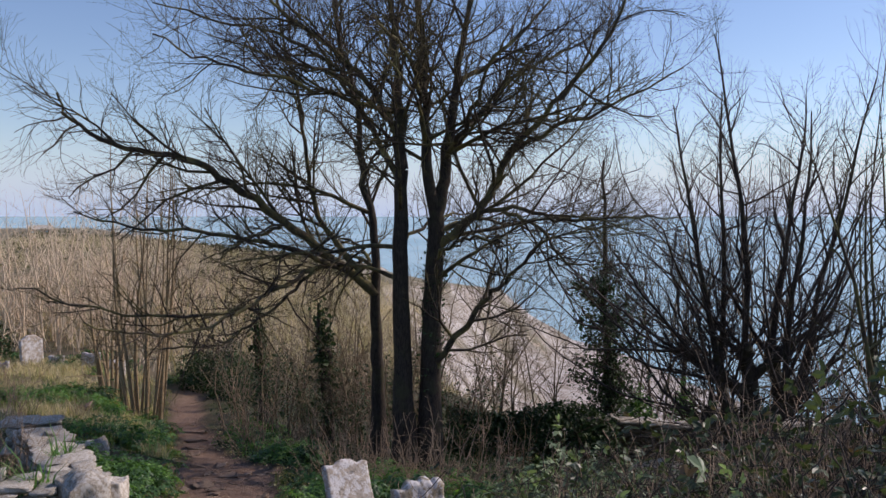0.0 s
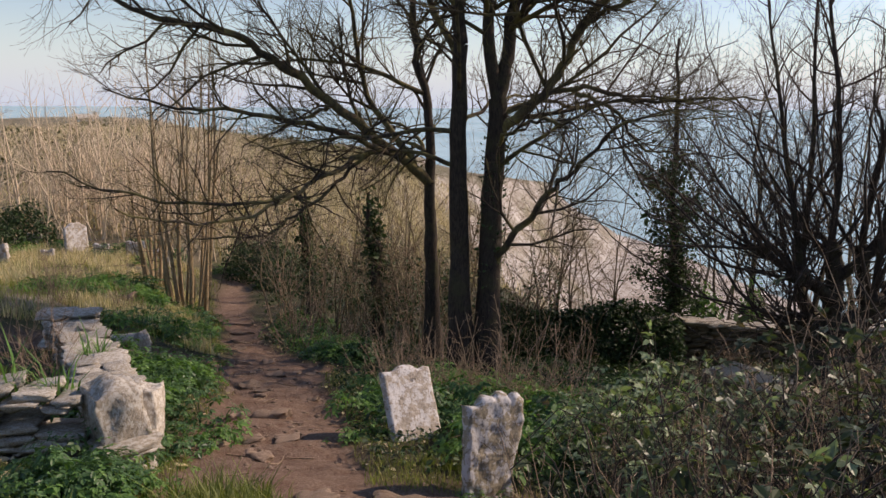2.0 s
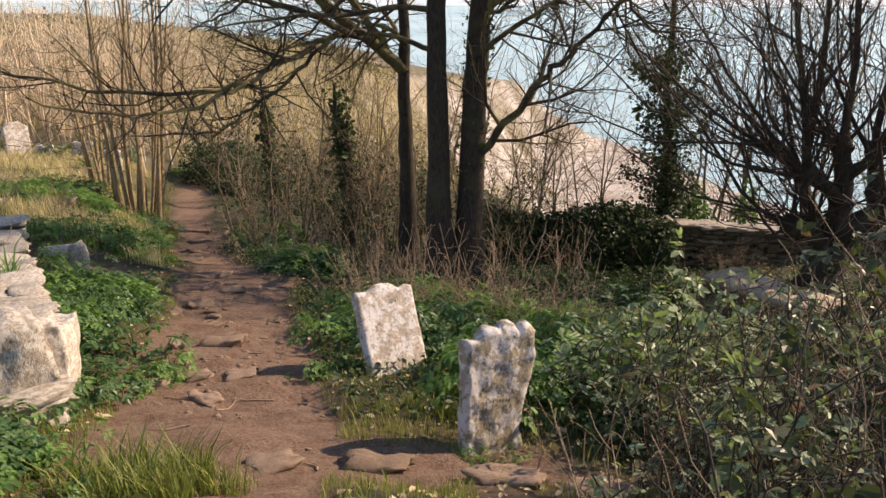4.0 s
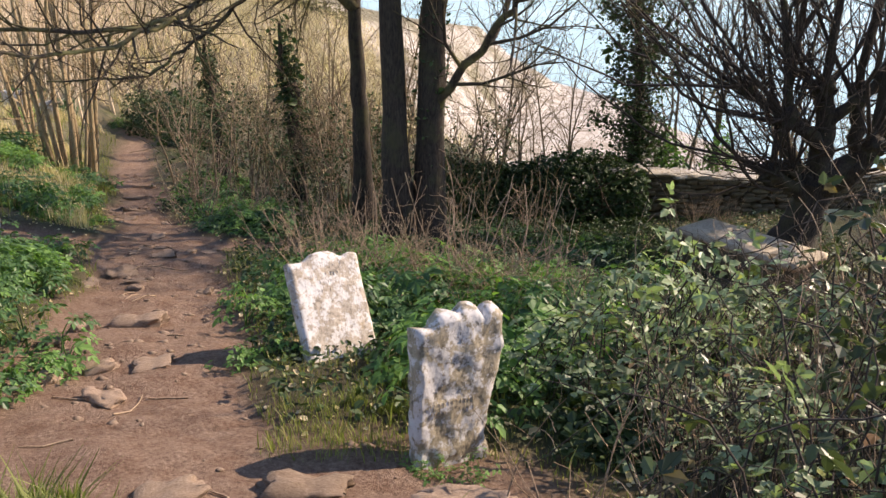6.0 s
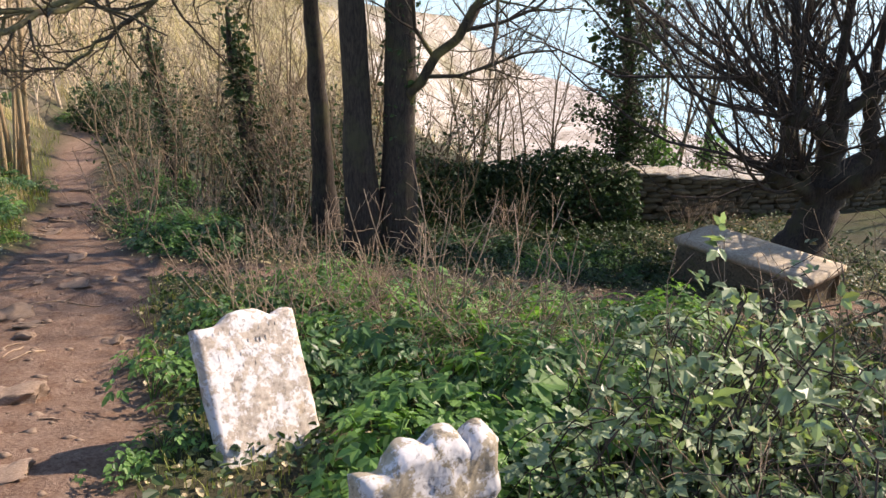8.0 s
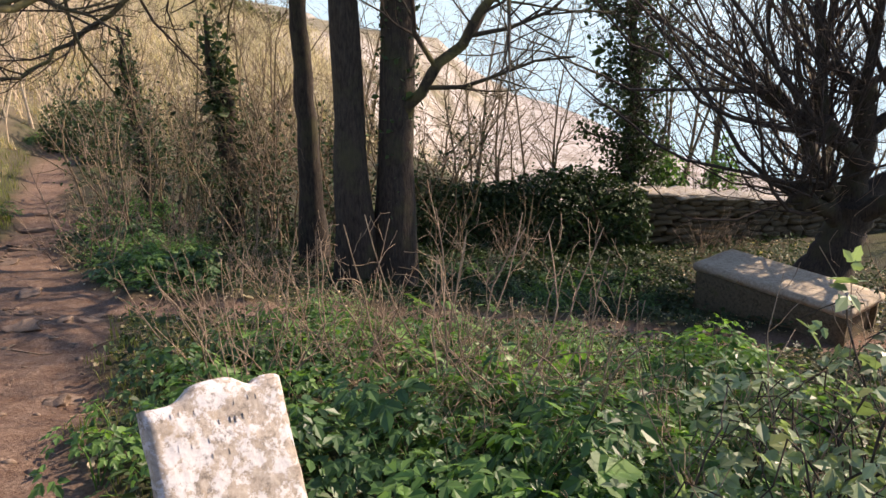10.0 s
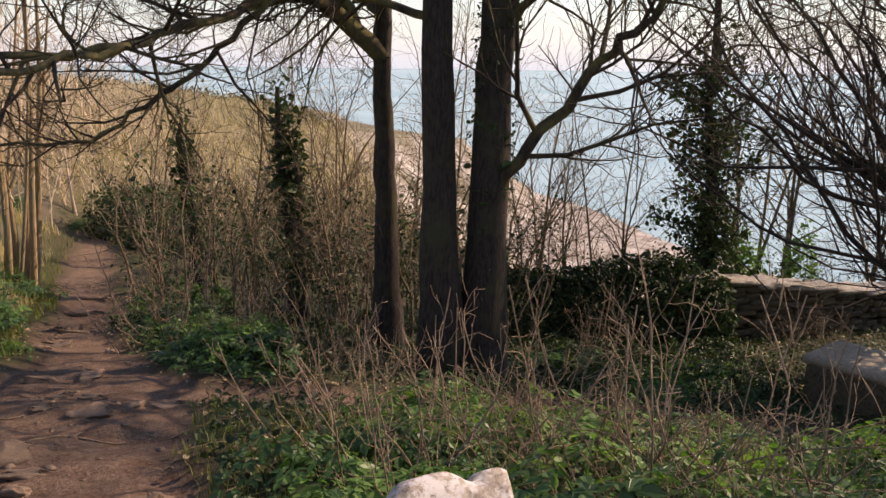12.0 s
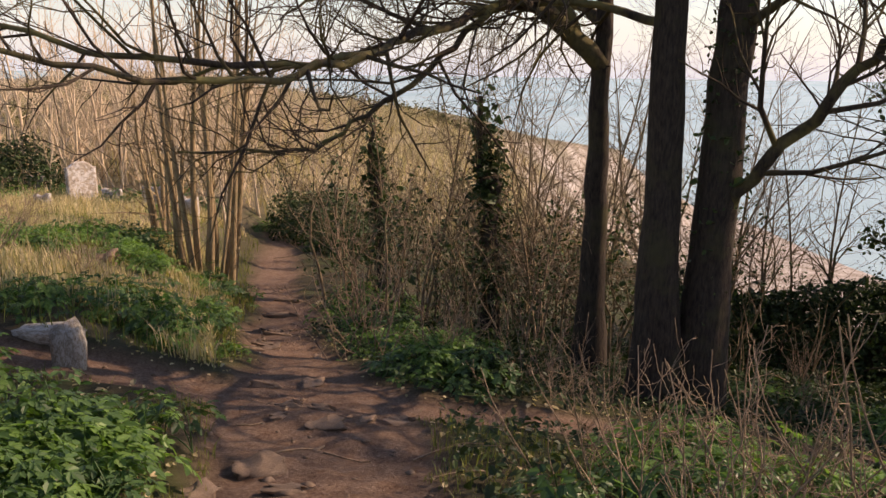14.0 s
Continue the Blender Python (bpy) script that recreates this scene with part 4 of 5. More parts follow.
# moss and the face's shade are both in these stones' colour
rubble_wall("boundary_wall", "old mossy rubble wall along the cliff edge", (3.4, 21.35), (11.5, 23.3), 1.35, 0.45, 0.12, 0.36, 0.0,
            tops=lambda q: -3.82 - 1.0 * min(q, 0.5) - 0.1 * q, pool=SHADEDMOSSY)
cope = thing("wall_coping", "pale flat coping stones on the boundary wall", "coping", place=(3.4, 21.35, -3.8))
for k in range(14):
    q = (k + 0.5) / 14
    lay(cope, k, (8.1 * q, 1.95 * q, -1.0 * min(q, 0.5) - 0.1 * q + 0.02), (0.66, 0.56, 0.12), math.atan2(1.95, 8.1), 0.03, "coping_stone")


def box_tomb(x, y, z, turn, length, width, height, label):
    g = thing("table_tomb", label, "tomb", place=(x, y, z))
    g.rotation_euler[2] = turn
    for nm, (cx, cy, cz), s in (("lid", (0, 0, height + 0.05), (length, width, 0.12)), ("side_slab", (0, width * 0.42, height / 2 - 0.12), (length * 0.96, 0.09, height + 0.24)),
                                ("side_slab", (0, -width * 0.42, height / 2 - 0.12), (length * 0.96, 0.09, height + 0.24)), ("end_slab", (length * 0.44, 0, height / 2 - 0.12), (0.09, width * 0.72, height + 0.24)),
                                ("end_slab", (-length * 0.44, 0, height / 2 - 0.12), (0.09, width * 0.72, height + 0.24))):
        bm = bmesh.new()
        bmesh.ops.create_cube(bm, size=1)
        bmesh.ops.scale(bm, vec=s, verts=bm.verts)
        bmesh.ops.bevel(bm, geom=bm.edges[:], offset=0.018, segments=2, affect="EDGES")
        bmesh.ops.subdivide_edges(bm, edges=[e for e in bm.edges if e.calc_length() > 0.3], cuts=8, use_grid_fill=True)
        for v in bm.verts:
            v.co += noise.noise_vector(v.co * 5 + Vector((x, cx, cy))) * 0.012
        # sides and ends: dark mossy stone, with their shade under the lid painted in
        o = part(nm, bm_mesh(nm, bm, TOMB if nm == "lid" else SHADEDMOSS, True), g)
        o.location = (cx, cy, cz)


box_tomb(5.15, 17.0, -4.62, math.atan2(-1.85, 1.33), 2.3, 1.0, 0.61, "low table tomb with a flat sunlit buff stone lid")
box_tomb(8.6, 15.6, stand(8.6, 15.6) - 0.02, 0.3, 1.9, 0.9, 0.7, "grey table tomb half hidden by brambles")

# ---- rocks on the path ----
ROCK = [bm_mesh("rock", stone_block(40 + k, 1, 1, 1, 0.3, 6), CHALK, True) for k in range(6)]


def rock(x, y, sx, sy, sz, turn, sink=0.5):
    o = tagged(new("path_rock", ROCK[int(R.integers(6))]), "half-buried pale brown rock in the trodden path", "rock", "rocks in the path")
    o.location = (x, y, stand(x, y) + sz * (0.4 - sink))
    o.rotation_euler = (R.normal(0, 0.1), R.normal(0, 0.1), turn)
    o.scale = (sx * 0.8, sy * 0.8, sz * 1.1)


for x, y, sx, sy, sz, a in ((-2.75, 10.2, 0.5, 0.2, 0.16, 0.1), (-3.1, 10.0, 0.22, 0.16, 0.13, 0.5), (-2.45, 8.6, 0.3, 0.18, 0.12, -0.4), (-2.65, 9.1, 0.26, 0.16, 0.1, 0.2), (-2.3, 9.15, 0.32, 0.2, 0.07, 0.3),
                            (-2.9, 8.85, 0.2, 0.15, 0.1, 0.8), (-1.0, 7.35, 0.5, 0.2, 0.14, 0.1), (-0.2, 7.2, 0.55, 0.3, 0.12, -0.2), (0.3, 7.0, 0.4, 0.3, 0.1, 0.3), (-1.6, 7.2, 0.35, 0.2, 0.1, 0.4),
                            (-2.55, 11.5, 0.2, 0.12, 0.08, 0), (-3.5, 13.3, 0.3, 0.16, 0.08, 0.3), (-3.0, 13.7, 0.22, 0.16, 0.07, 0), (-4.0, 14.0, 0.26, 0.15, 0.09, 0.2), (-4.4, 14.6, 0.35, 0.14, 0.09, 0.1),
                            (-3.6, 12.2, 0.34, 0.22, 0.1, 0.6), (-3.75, 11.7, 0.3, 0.2, 0.08, 1.2), (-5.4, 17.9, 0.5, 0.12, 0.1, 0.1), (-6.1, 20.2, 0.6, 0.12, 0.1, 0.05), (-6.6, 22.0, 0.6, 0.14, 0.1, 0.1), (-4.2, 9.4, 0.4, 0.25, 0.14, 0.3),
                            (-8.2, 18.8, 0.4, 0.3, 0.24, 0.2)):
    rock(x, y, sx, sy, sz, a)


for i in range(20):
    y = R.uniform(9.5, 18.5)
    x = np.interp(y, LINE_Y, LINE_X) + R.uniform(-0.85, 0.85)
    if path_amount(x, y) > 0.6:
        rock(x, y, R.uniform(0.1, 0.32), R.uniform(0.08, 0.2), R.uniform(0.05, 0.1), R.uniform(-0.6, 0.6))


def scatter(n, x0, x1, y0, y1, keep, seed=None):
    X, Y = R.uniform(x0, x1, n), R.uniform(y0, y1, n)
    k = keep(X, Y)
    X, Y = X[k], Y[k]
    return np.stack([X, Y, land(X, Y)], -1)


# pebbles and clods, stones too small to count
C = scatter(5200, -9, 3, 3, 24, lambda x, y: (path_amount(x, y) > 0.55) & (sway(x, y, 2.2) + sway(x, y, 0.9, 4) > -0.25))
OCT = np.array([(1, 0, 0), (0, 1, 0), (-1, 0, 0), (0, -1, 0), (0, 0, 1), (0, 0, -1)], float)
OF = np.array([(0, 1, 4), (1, 2, 4), (2, 3, 4), (3, 0, 4), (1, 0, 5), (2, 1, 5), (3, 2, 5), (0, 3, 5)])
S = 0.008 + 0.04 * R.uniform(0, 1, (len(C), 1, 1)) ** 3
V = C[:, None] + OCT[None] * S * R.uniform(0.5, 1.5, (len(C), 6, 1)) * np.array([1.2, 1, 0.5])
me = mesh_of("pebbles", V.reshape(-1, 3), (OF[None] + (np.arange(len(C)) * 6)[:, None, None]).reshape(-1, 3), CHALK, True)
tagged(new("pebbles", me), "loose pebbles and clods on the dirt path", "pebbles", kind="stuff")
# fallen sticks
for i in range(26):
    y = R.uniform(7.2, 14)
    x = np.interp(y, LINE_Y, LINE_X) + R.uniform(-0.9, 1.0)
    ln = R.uniform(0.12, 0.5)
    a = R.uniform(0, 6.28)
    P = np.stack([np.linspace(-0.5, 0.5, 5) * ln * math.cos(a), np.linspace(-0.5, 0.5, 5) * ln * math.sin(a), np.zeros(5)], -1) + R.normal(0, 0.012, (5, 3))
    P[:, 2] = [stand(x + p[0], y + p[1]) + 0.008 - stand(x, y) for p in P]
    V, F = tubes([(P, np.linspace(0.008, 0.004, 5))], 5)
    o = tagged(new("fallen_stick", mesh_of("fallen_stick", V, F, DEADSTEM, True)), "short dry stick lying on the dirt path", "stick", "sticks on the path")
    o.location = (x, y, stand(x, y))

# ---- undergrowth ----
def clump_kind(n, radius, height, size, mat, shape, stalks=10):
    """A low leafy clump: leaf sprays on a lumpy dome, and some stalks."""
    C, N = [], []
    lumps = [(R.normal(0, radius * 0.36, 2), R.uniform(0.55, 1.0)) for _ in range(7)]
    for _ in range(n // 5):
        (cx, cy), hh = lumps[R.integers(7)]
        a, q = R.uniform(0, 6.28), math.sqrt(R.uniform(0, 1)) * radius * 0.6
        z = height * hh * math.sqrt(max(0.03, 1 - (q / (radius * 0.62)) ** 2)) * R.uniform(0.55, 1.05)
        p = np.array([cx + math.cos(a) * q, cy + math.sin(a) * q, z])
        nn = unit(np.array([math.cos(a) * q / radius, math.sin(a) * q / radius, 0.8]))
        for k in range(5):
            C.append(p + R.normal(0, size * 0.55, 3) * np.array([1, 1, 0.35]))
            N.append(nn)
    C = np.array(C)
    C[:, 2] = np.maximum(C[:, 2], 0.01)
    me = leaves(C, size, mat, "foliage", 0.38, shape, np.array(N), 0.25)
    ls = [shoot((*R.normal(0, radius * 0.4, 2), -0.05), (*R.normal(0, 0.4, 2), 1), height * R.uniform(0.5, 0.95), 0.006, 0.003, 4, 0.15) for _ in range(stalks)]
    V, F = tubes(ls, 4)
    return [("foliage", me), ("cane_tangle", mesh_of("cane_tangle", V, F, mat, True))]


def put_many(kinds, n, name, label, cat, group, x0, x1, y0, y1, keep, smin=0.7, smax=1.25):
    made = 0
    for i in range(n * 12):
        x, y = R.uniform(x0, x1), R.uniform(y0, y1)
        if made >= n or not keep(x, y):
            continue
        made += 1
        plant(name, label, cat, group, kinds[int(R.integers(len(kinds)))], x, y, R.uniform(0, 6.28), R.uniform(smin, smax), 0.03)


def off_path(x, y, m=0.12):
    if math.hypot(x + 0.85, y - 9.2) < 0.55 or math.hypot(x + 0.2, y - 7.6) < 0.6:
        return False
    X, Y = x + np.array([0, 0.38, -0.38, 0, 0]), y + np.array([0, 0, 0, 0.38, -0.38])
    return path_amount(X, Y).max() < m + 0.15 and math.hypot(x - 5.1, y - 17.0) > 1.4


def leafy_kind(n, radius, height, size, mat):
    """Crowns of divided leaves on long stalks, in uneven tiers."""
    lumps = [(R.normal(0, radius * 0.42, 2), R.uniform(0.45, 1.1)) for _ in range(5)]
    C, D, U, stalks = [], [], [], []
    for i in range(n):
        (cx, cy), hh = lumps[i % 5]
        a, q = R.uniform(0, 6.28), math.sqrt(R.uniform(0.02, 1)) * radius * 0.5
        d = np.array([math.cos(a), math.sin(a), 0.0])
        z = height * hh * (1.0 - 0.75 * (q / (radius * 0.5)) ** 2) * R.uniform(0.6, 1.05) + 0.03
        p = np.array([cx, cy, 0]) + d * q + np.array([0, 0, z])
        C.append(p)
        D.append(d + np.array([0, 0, R.normal(0.1, 0.25)]))
        U.append(np.array([0, 0, 1.0]) + d * R.uniform(0.0, 0.7) + R.normal(0, 0.18, 3))
        if i % 3 == 0:
            stalks.append((curve_through([(cx, cy, -0.05), (*(np.array([cx, cy]) + d[:2] * q * 0.35), z * 0.6), p], 5), np.linspace(0.006, 0.003, 5)))
    V, F = tubes(stalks, 4)
    return [("foliage", compound_leaves(np.array(C), np.array(D), np.array(U), size, NINE, mat, "foliage")), ("cane_tangle", mesh_of("cane_tangle", V, F, mat, True))]


ALEXK = [leafy_kind(50, 0.55, 0.44, 0.056, (ALEX, DEEPALEX)[k % 2]) for k in range(6)]
IVYK = [clump_kind(380, 0.55, 0.3, 0.055, IVY, "oval", 12) for _ in range(4)]
ALAB = "bright green leafy plant in the undergrowth"
put_many(ALEXK, 66, "leafy_plant", ALAB, "plant", "leafy undergrowth", -1.3, 4.6, 8.6, 13.4, lambda x, y: off_path(x, y) and sway(x, y, 1.5, 3) > -0.3, 0.95, 1.6)
put_many(ALEXK, 26, "leafy_plant", ALAB, "plant", "leafy undergrowth", -4.6, -2.6, 7.6, 13.2, lambda x, y: off_path(x, y) and x > -4.0 - (y - 8) * 0.6)
put_many(ALEXK, 30, "leafy_plant", ALAB, "plant", "leafy undergrowth", -5.8, -3.6, 7.5, 12.0, lambda x, y: off_path(x, y) and x > -3.3 - (y - 7.85) * 0.6)
put_many(ALEXK, 48, "leafy_plant", ALAB, "plant", "leafy undergrowth", -10, -5.2, 15, 22, lambda x, y: off_path(x, y) and sway(x, y, 0.9) > -0.3 and x < np.interp(y, LINE_Y, LINE_X))
put_many(ALEXK, 40, "leafy_plant", ALAB, "plant", "leafy undergrowth", -5.6, -2.0, 14.6, 24, lambda x, y: off_path(x, y) and x - np.interp(y, LINE_Y, LINE_X) < 2.0 and x > np.interp(y, LINE_Y, LINE_X))
put_many(ALEXK, 26, "leafy_plant", ALAB, "plant", "leafy undergrowth", 0.6, 4.2, 15.2, 19, lambda x, y: off_path(x, y) and sway(x, y, 1.1, 2) > -0.2, 0.6, 0.95)
put_many(ALEXK, 16, "leafy_plant", ALAB, "plant", "leafy undergrowth", -16, -10, 27, 31, lambda x, y: True)
put_many(ALEXK, 14, "leafy_plant", ALAB, "plant", "leafy undergrowth", -3.4, -1.4, 6.2, 7.6, lambda x, y: off_path(x, y) and x < -1.9, 0.5, 0.9)
for x, y, s in ((-1.65, 11.6, 1.1), (-1.4, 12.2, 1.2), (-1.1, 12.0, 1.1), (-1.4, 11.2, 1.1), (-0.7, 12.4, 1.0), (-1.2, 12.6, 1.0), (-0.3, 12.3, 1.0), (-1.55, 10.35, 1.0), (-1.6, 10.9, 1.05), (-1.3, 10.5, 1.0),
                (-0.1, 9.5, 0.9), (0.15, 9.0, 1.1), (-1.5, 9.25, 0.6), (0.5, 9.4, 1.0), (0.2, 9.9, 1.0), (-0.15, 7.5, 0.4), (-0.42, 7.6, 0.3), (-2.75, 6.7, 0.7), (-2.5, 6.25, 0.65), (-3.0, 7.0, 0.8), (-2.95, 8.9, 0.8), (-3.3, 9.3, 1.0), (-3.15, 8.4, 0.9)):
    plant("leafy_plant", ALAB, "plant", "leafy undergrowth", ALEXK[int(R.integers(6))], x, y, R.uniform(0, 6.28), s, 0.03)
put_many(IVYK, 70, "ivy_patch", "dark green ivy spreading over the ground", "ivy", "ground ivy", -3.5, 5, 15.1, 21, lambda x, y: off_path(x, y))
put_many(IVYK, 40, "ivy_patch", "dark green ivy spreading over the ground", "ivy", "ground ivy", -0.5, 4.5, 8, 12.9, lambda x, y: off_path(x, y))


def hedge():
    """The overgrown stretch of the boundary wall."""
    n = 17000
    u, a, q = R.uniform(0, 1, n), R.uniform(0, np.pi, n), R.uniform(0.75, 1.05, n)
    x = 0.1 + 4.4 * u
    rr = 0.6 + 0.2 * sway(x, a, 2.7)
    C = np.stack([x, 21.1 + 0.2 * u - np.cos(a) * rr * q * 1.0, -5.1 + np.sin(a) * q * (1.55 + 0.3 * sway(x, a, 2.3) - 0.5 * np.clip(u - 0.75, 0, 1))], -1)
    g = thing("ivy_hedge", "dark mound of ivy smothering the old wall", "hedge", place=(0, 0, 0))
    N = np.stack([np.zeros(n), -np.cos(a), np.sin(a)], -1)
    tagged(part("foliage", leaves(C, 0.068, IVY, "foliage", 0.7, "oval", N), g), kind="stuff")
    for k in range(14):
        q = shoot((0.3 + 0.3 * k, 20.95 + R.normal(0, 0.1), -5.3), (R.normal(0, 0.5), R.normal(0, 0.3), 1), R.uniform(1.6, 2.5), 0.03, 0.006, 9, 0.16, 0.05)
        V, F = tubes([q], 6)
        part("ivy_stem", mesh_of("ivy_stem", V, F, TWIG, True), g)


hedge()


def mound(x, y, r, h, n, label, mat=None):
    """A dark evergreen bush, leaves on an uneven dome."""
    d = R.normal(0, 1, (n, 3))
    d[:, 2] = np.abs(d[:, 2])
    d /= np.linalg.norm(d, axis=1, keepdims=True)
    s = R.uniform(0.7, 1.05, n) * (1 + 0.25 * sway(d[:, 0] * 3, d[:, 1] * 3 + d[:, 2] * 2, 1.5, x))
    C = d * s[:, None] * np.array([r, r, h])
    g = thing("evergreen_bush", label, "bush", place=(x, y, stand(x, y)))
    tagged(part("foliage", leaves(C, 0.075, mat or IVY, "foliage", 0.7, "oval", d), g), kind="stuff")


mound(-8.3, 30.5, 1.5, 1.3, 6000, "dark evergreen bush at the bend of the path")
mound(-7.0, 28.6, 1.0, 0.9, 3500, "dark evergreen bush beside the path")
mound(-17.0, 29.5, 1.3, 1.5, 5000, "dark ivy bush among pale scrub on the bank")
mound(5.5, 23.1, 0.5, 1.7, 1500, "small glossy bright green bush behind the wall", ALEX)
mound(6.9, 23.5, 0.45, 1.9, 1200, "small glossy bright green bush behind the wall", ALEX)
# bare trees up the slope, whose shade dapples the path
for x, y, h in ((7.6, 12.8, 8.5), (8.0, 14.4, 9.0), (9.6, 13.8, 9.5)):
    a, st = multi_stem("slope_tree", 5, h, 1, 0.14, TWIG, 0.07, 2, 0.4, 1.8, 0.08, 0.06, 0.5)
    plant("slope_tree", "tall leafless tree of several stems among brambles", "tree", "", a, x, y)


def bramble_kind(n, reach, height, nleaf, leaf=BRAMBLE, dead=12):
    canes, C = [], []
    for i in range(n):
        a = R.uniform(0, 6.28)
        q = R.normal(0, 0.35, 2)
        h, w = height * R.uniform(0.5, 1.1), reach * R.uniform(0.4, 1.1)
        d = np.array([math.cos(a), math.sin(a)])
        P = curve_through([(q[0], q[1], -0.05), (*(q + d * w * 0.25), h * 0.7), (*(q + d * w * 0.6), h), (*(q + d * w), h * R.uniform(0.45, 0.9))], 9, 0.03)
        canes.append((P, np.linspace(0.006, 0.0025, 9)))
        m = max(3, nleaf // n // 3)
        C.extend(P[R.integers(2, 9, m)] + R.normal(0, 0.07, (m, 3)))
    V, F = tubes(canes, 4)
    dl = [shoot((*R.normal(0, 0.4, 2), -0.05), (*R.normal(0, 0.45, 2), 1), height * R.uniform(0.6, 1.25), 0.006, 0.002, 6, 0.14) for _ in range(dead)]
    t1, t2 = [], []
    for s in dl:
        branch_off(s, 1, [t1, t2], 0.16, 0.35, 45, 0.05, 0.25)
    V2, F2 = tubes(dl + t1, 3)
    return [("cane_tangle", mesh_of("cane_tangle", V, F, DARKTWIG, True)), ("twigwork", mesh_of("twigwork", V2, F2, DEADSTEM, True)), ("foliage", compound_leaves(np.array(C), R.normal(0, 1, (len(C), 3)), R.normal(0, 0.55, (len(C), 3)) + np.array([0.15, -0.1, 1.0]), 0.062, THREE, leaf, "foliage", 0.22))]


BRAM = [bramble_kind(30, 0.9, 1.1, 420, BRAMBLE, 46) for _ in range(4)]
BRAML = [bramble_kind(34, 0.85, 1.0, 800, PALEBRAMBLE, 12) for _ in range(3)]
BLAB = "tangled bramble bush with dry stems and dusty green leaves"
for x, y, s in ((0.75, 4.6, 0.85), (1.3, 3.9, 1.0), (1.0, 5.7, 0.9), (1.7, 5.0, 1.1), (0.8, 6.7, 0.75), (1.6, 6.3, 1.05), (2.3, 4.3, 1.15), (2.4, 5.6, 1.2), (1.5, 7.4, 0.85), (2.3, 7.0, 1.1), (3.0, 6.2, 1.25), (3.1, 7.8, 1.1), (2.4, 8.4, 0.85),
                (3.9, 7.2, 1.3), (3.8, 9.0, 1.1), (3.1, 9.6, 0.8), (4.6, 8.2, 1.3), (4.8, 10.0, 1.2), (5.6, 9.2, 1.3), (5.8, 11.2, 1.2), (4.9, 11.8, 0.8), (6.8, 10.6, 1.3), (6.9, 12.4, 1.2), (3.4, 4.8, 1.3), (4.4, 6.0, 1.3), (5.6, 7.4, 1.3), (6.0, 13.4, 1.0), (7.6, 13.8, 1.1)):
    plant("bramble_bush", BLAB, "bramble", "brambles above the path", BRAM[int(R.integers(4))], x, y, R.uniform(0, 6.28), s * (1.4 if x >= 3.0 and y > 7 else 0.95))

for x, y, s in ((1.25, 7.9, 0.7), (1.9, 8.4, 0.8), (2.6, 8.8, 0.9), (1.8, 7.3, 0.95), (2.6, 7.8, 1.0), (3.2, 8.5, 1.0), (1.1, 7.0, 0.6), (1.1, 5.2, 0.8), (1.6, 4.4, 0.95), (3.6, 9.6, 0.85), (0.9, 6.1, 0.75), (1.0, 8.5, 0.9), (1.45, 9.0, 1.08), (1.75, 9.5, 1.0)):
    plant("leafy_bramble", "bramble bush with many pale grey-green leaves", "bramble", "brambles above the path", BRAML[int(R.integers(3))], x, y, R.uniform(0, 6.28), s)

# dry dead stems
DRY = []
for k in range(4):
    ls, t1, t2 = [], [], []
    for _ in range(16):
        s = shoot((*R.normal(0, 0.2, 2), -0.05), (*R.normal(0, 0.38, 2), 1), R.uniform(0.5, 1.25), 0.006, 0.003, 7, 0.16, 0.02)
        ls.append(s)
        branch_off(s, 2, [t1, t2], 0.16, 0.34, 48, 0.04, 0.25)
    V, F = tubes(ls, 5)
    V2, F2 = tubes(t1 + t2, 3)
    DRY.append([("cane_tangle", mesh_of("cane_tangle", V, F, DEADSTEM, True)), ("twigwork", mesh_of("twigwork", V2, F2, DEADSTEM, True))])
DLAB = "clump of dry brown dead stems standing in the undergrowth"
for x, y, s in ((-1.3, 11.2, 0.9), (-0.9, 11.8, 1.0), (-0.5, 11.4, 0.8), (-0.1, 11.9, 1.3), (0.2, 11.3, 1.25), (0.6, 11.0, 1.1), (-1.5, 12.2, 0.9), (-0.6, 12.6, 0.8), (0.4, 11.6, 0.8), (1.2, 10.4, 0.7), (1.6, 9.8, 0.65), (0.9, 11.2, 0.6), (2.1, 10.9, 0.6),
                (-1.9, 15.4, 0.7), (-2.9, 15.9, 0.9), (-1.4, 15.8, 0.7), (-3.9, 16.6, 1.2), (-2.1, 16.3, 0.8), (0.9, 17.2, 0.8), (-3.0, 17.0, 1.0), (-4.3, 18.0, 1.2),
                (0.1, 10.2, 0.6), (0.7, 9.6, 0.6), (1.5, 11.6, 0.6), (2.6, 10.0, 0.6), (2.2, 11.9, 0.6), (-0.4, 10.6, 0.7), (3.0, 11.2, 0.6), (0.5, 12.3, 0.7), (1.7, 19.2, 0.9), (-4.8, 9.6, 0.9), (-5.4, 10.6, 0.9), (-5.0, 8.6, 0.8), (-6.6, 11.6, 1.0), (-8.4, 16.2, 0.9), (-9.2, 17.6, 1.0), (-7.8, 17.4, 0.7), (-10.2, 19.6, 0.9), (5.4, 20.6, 0.9), (6.2, 20.9, 0.7), (-9.6, 21.4, 0.8)):
    plant("dead_stems", DLAB, "dead plant", "dry stems", DRY[int(R.integers(4))], x, y, R.uniform(0, 6.28), s)

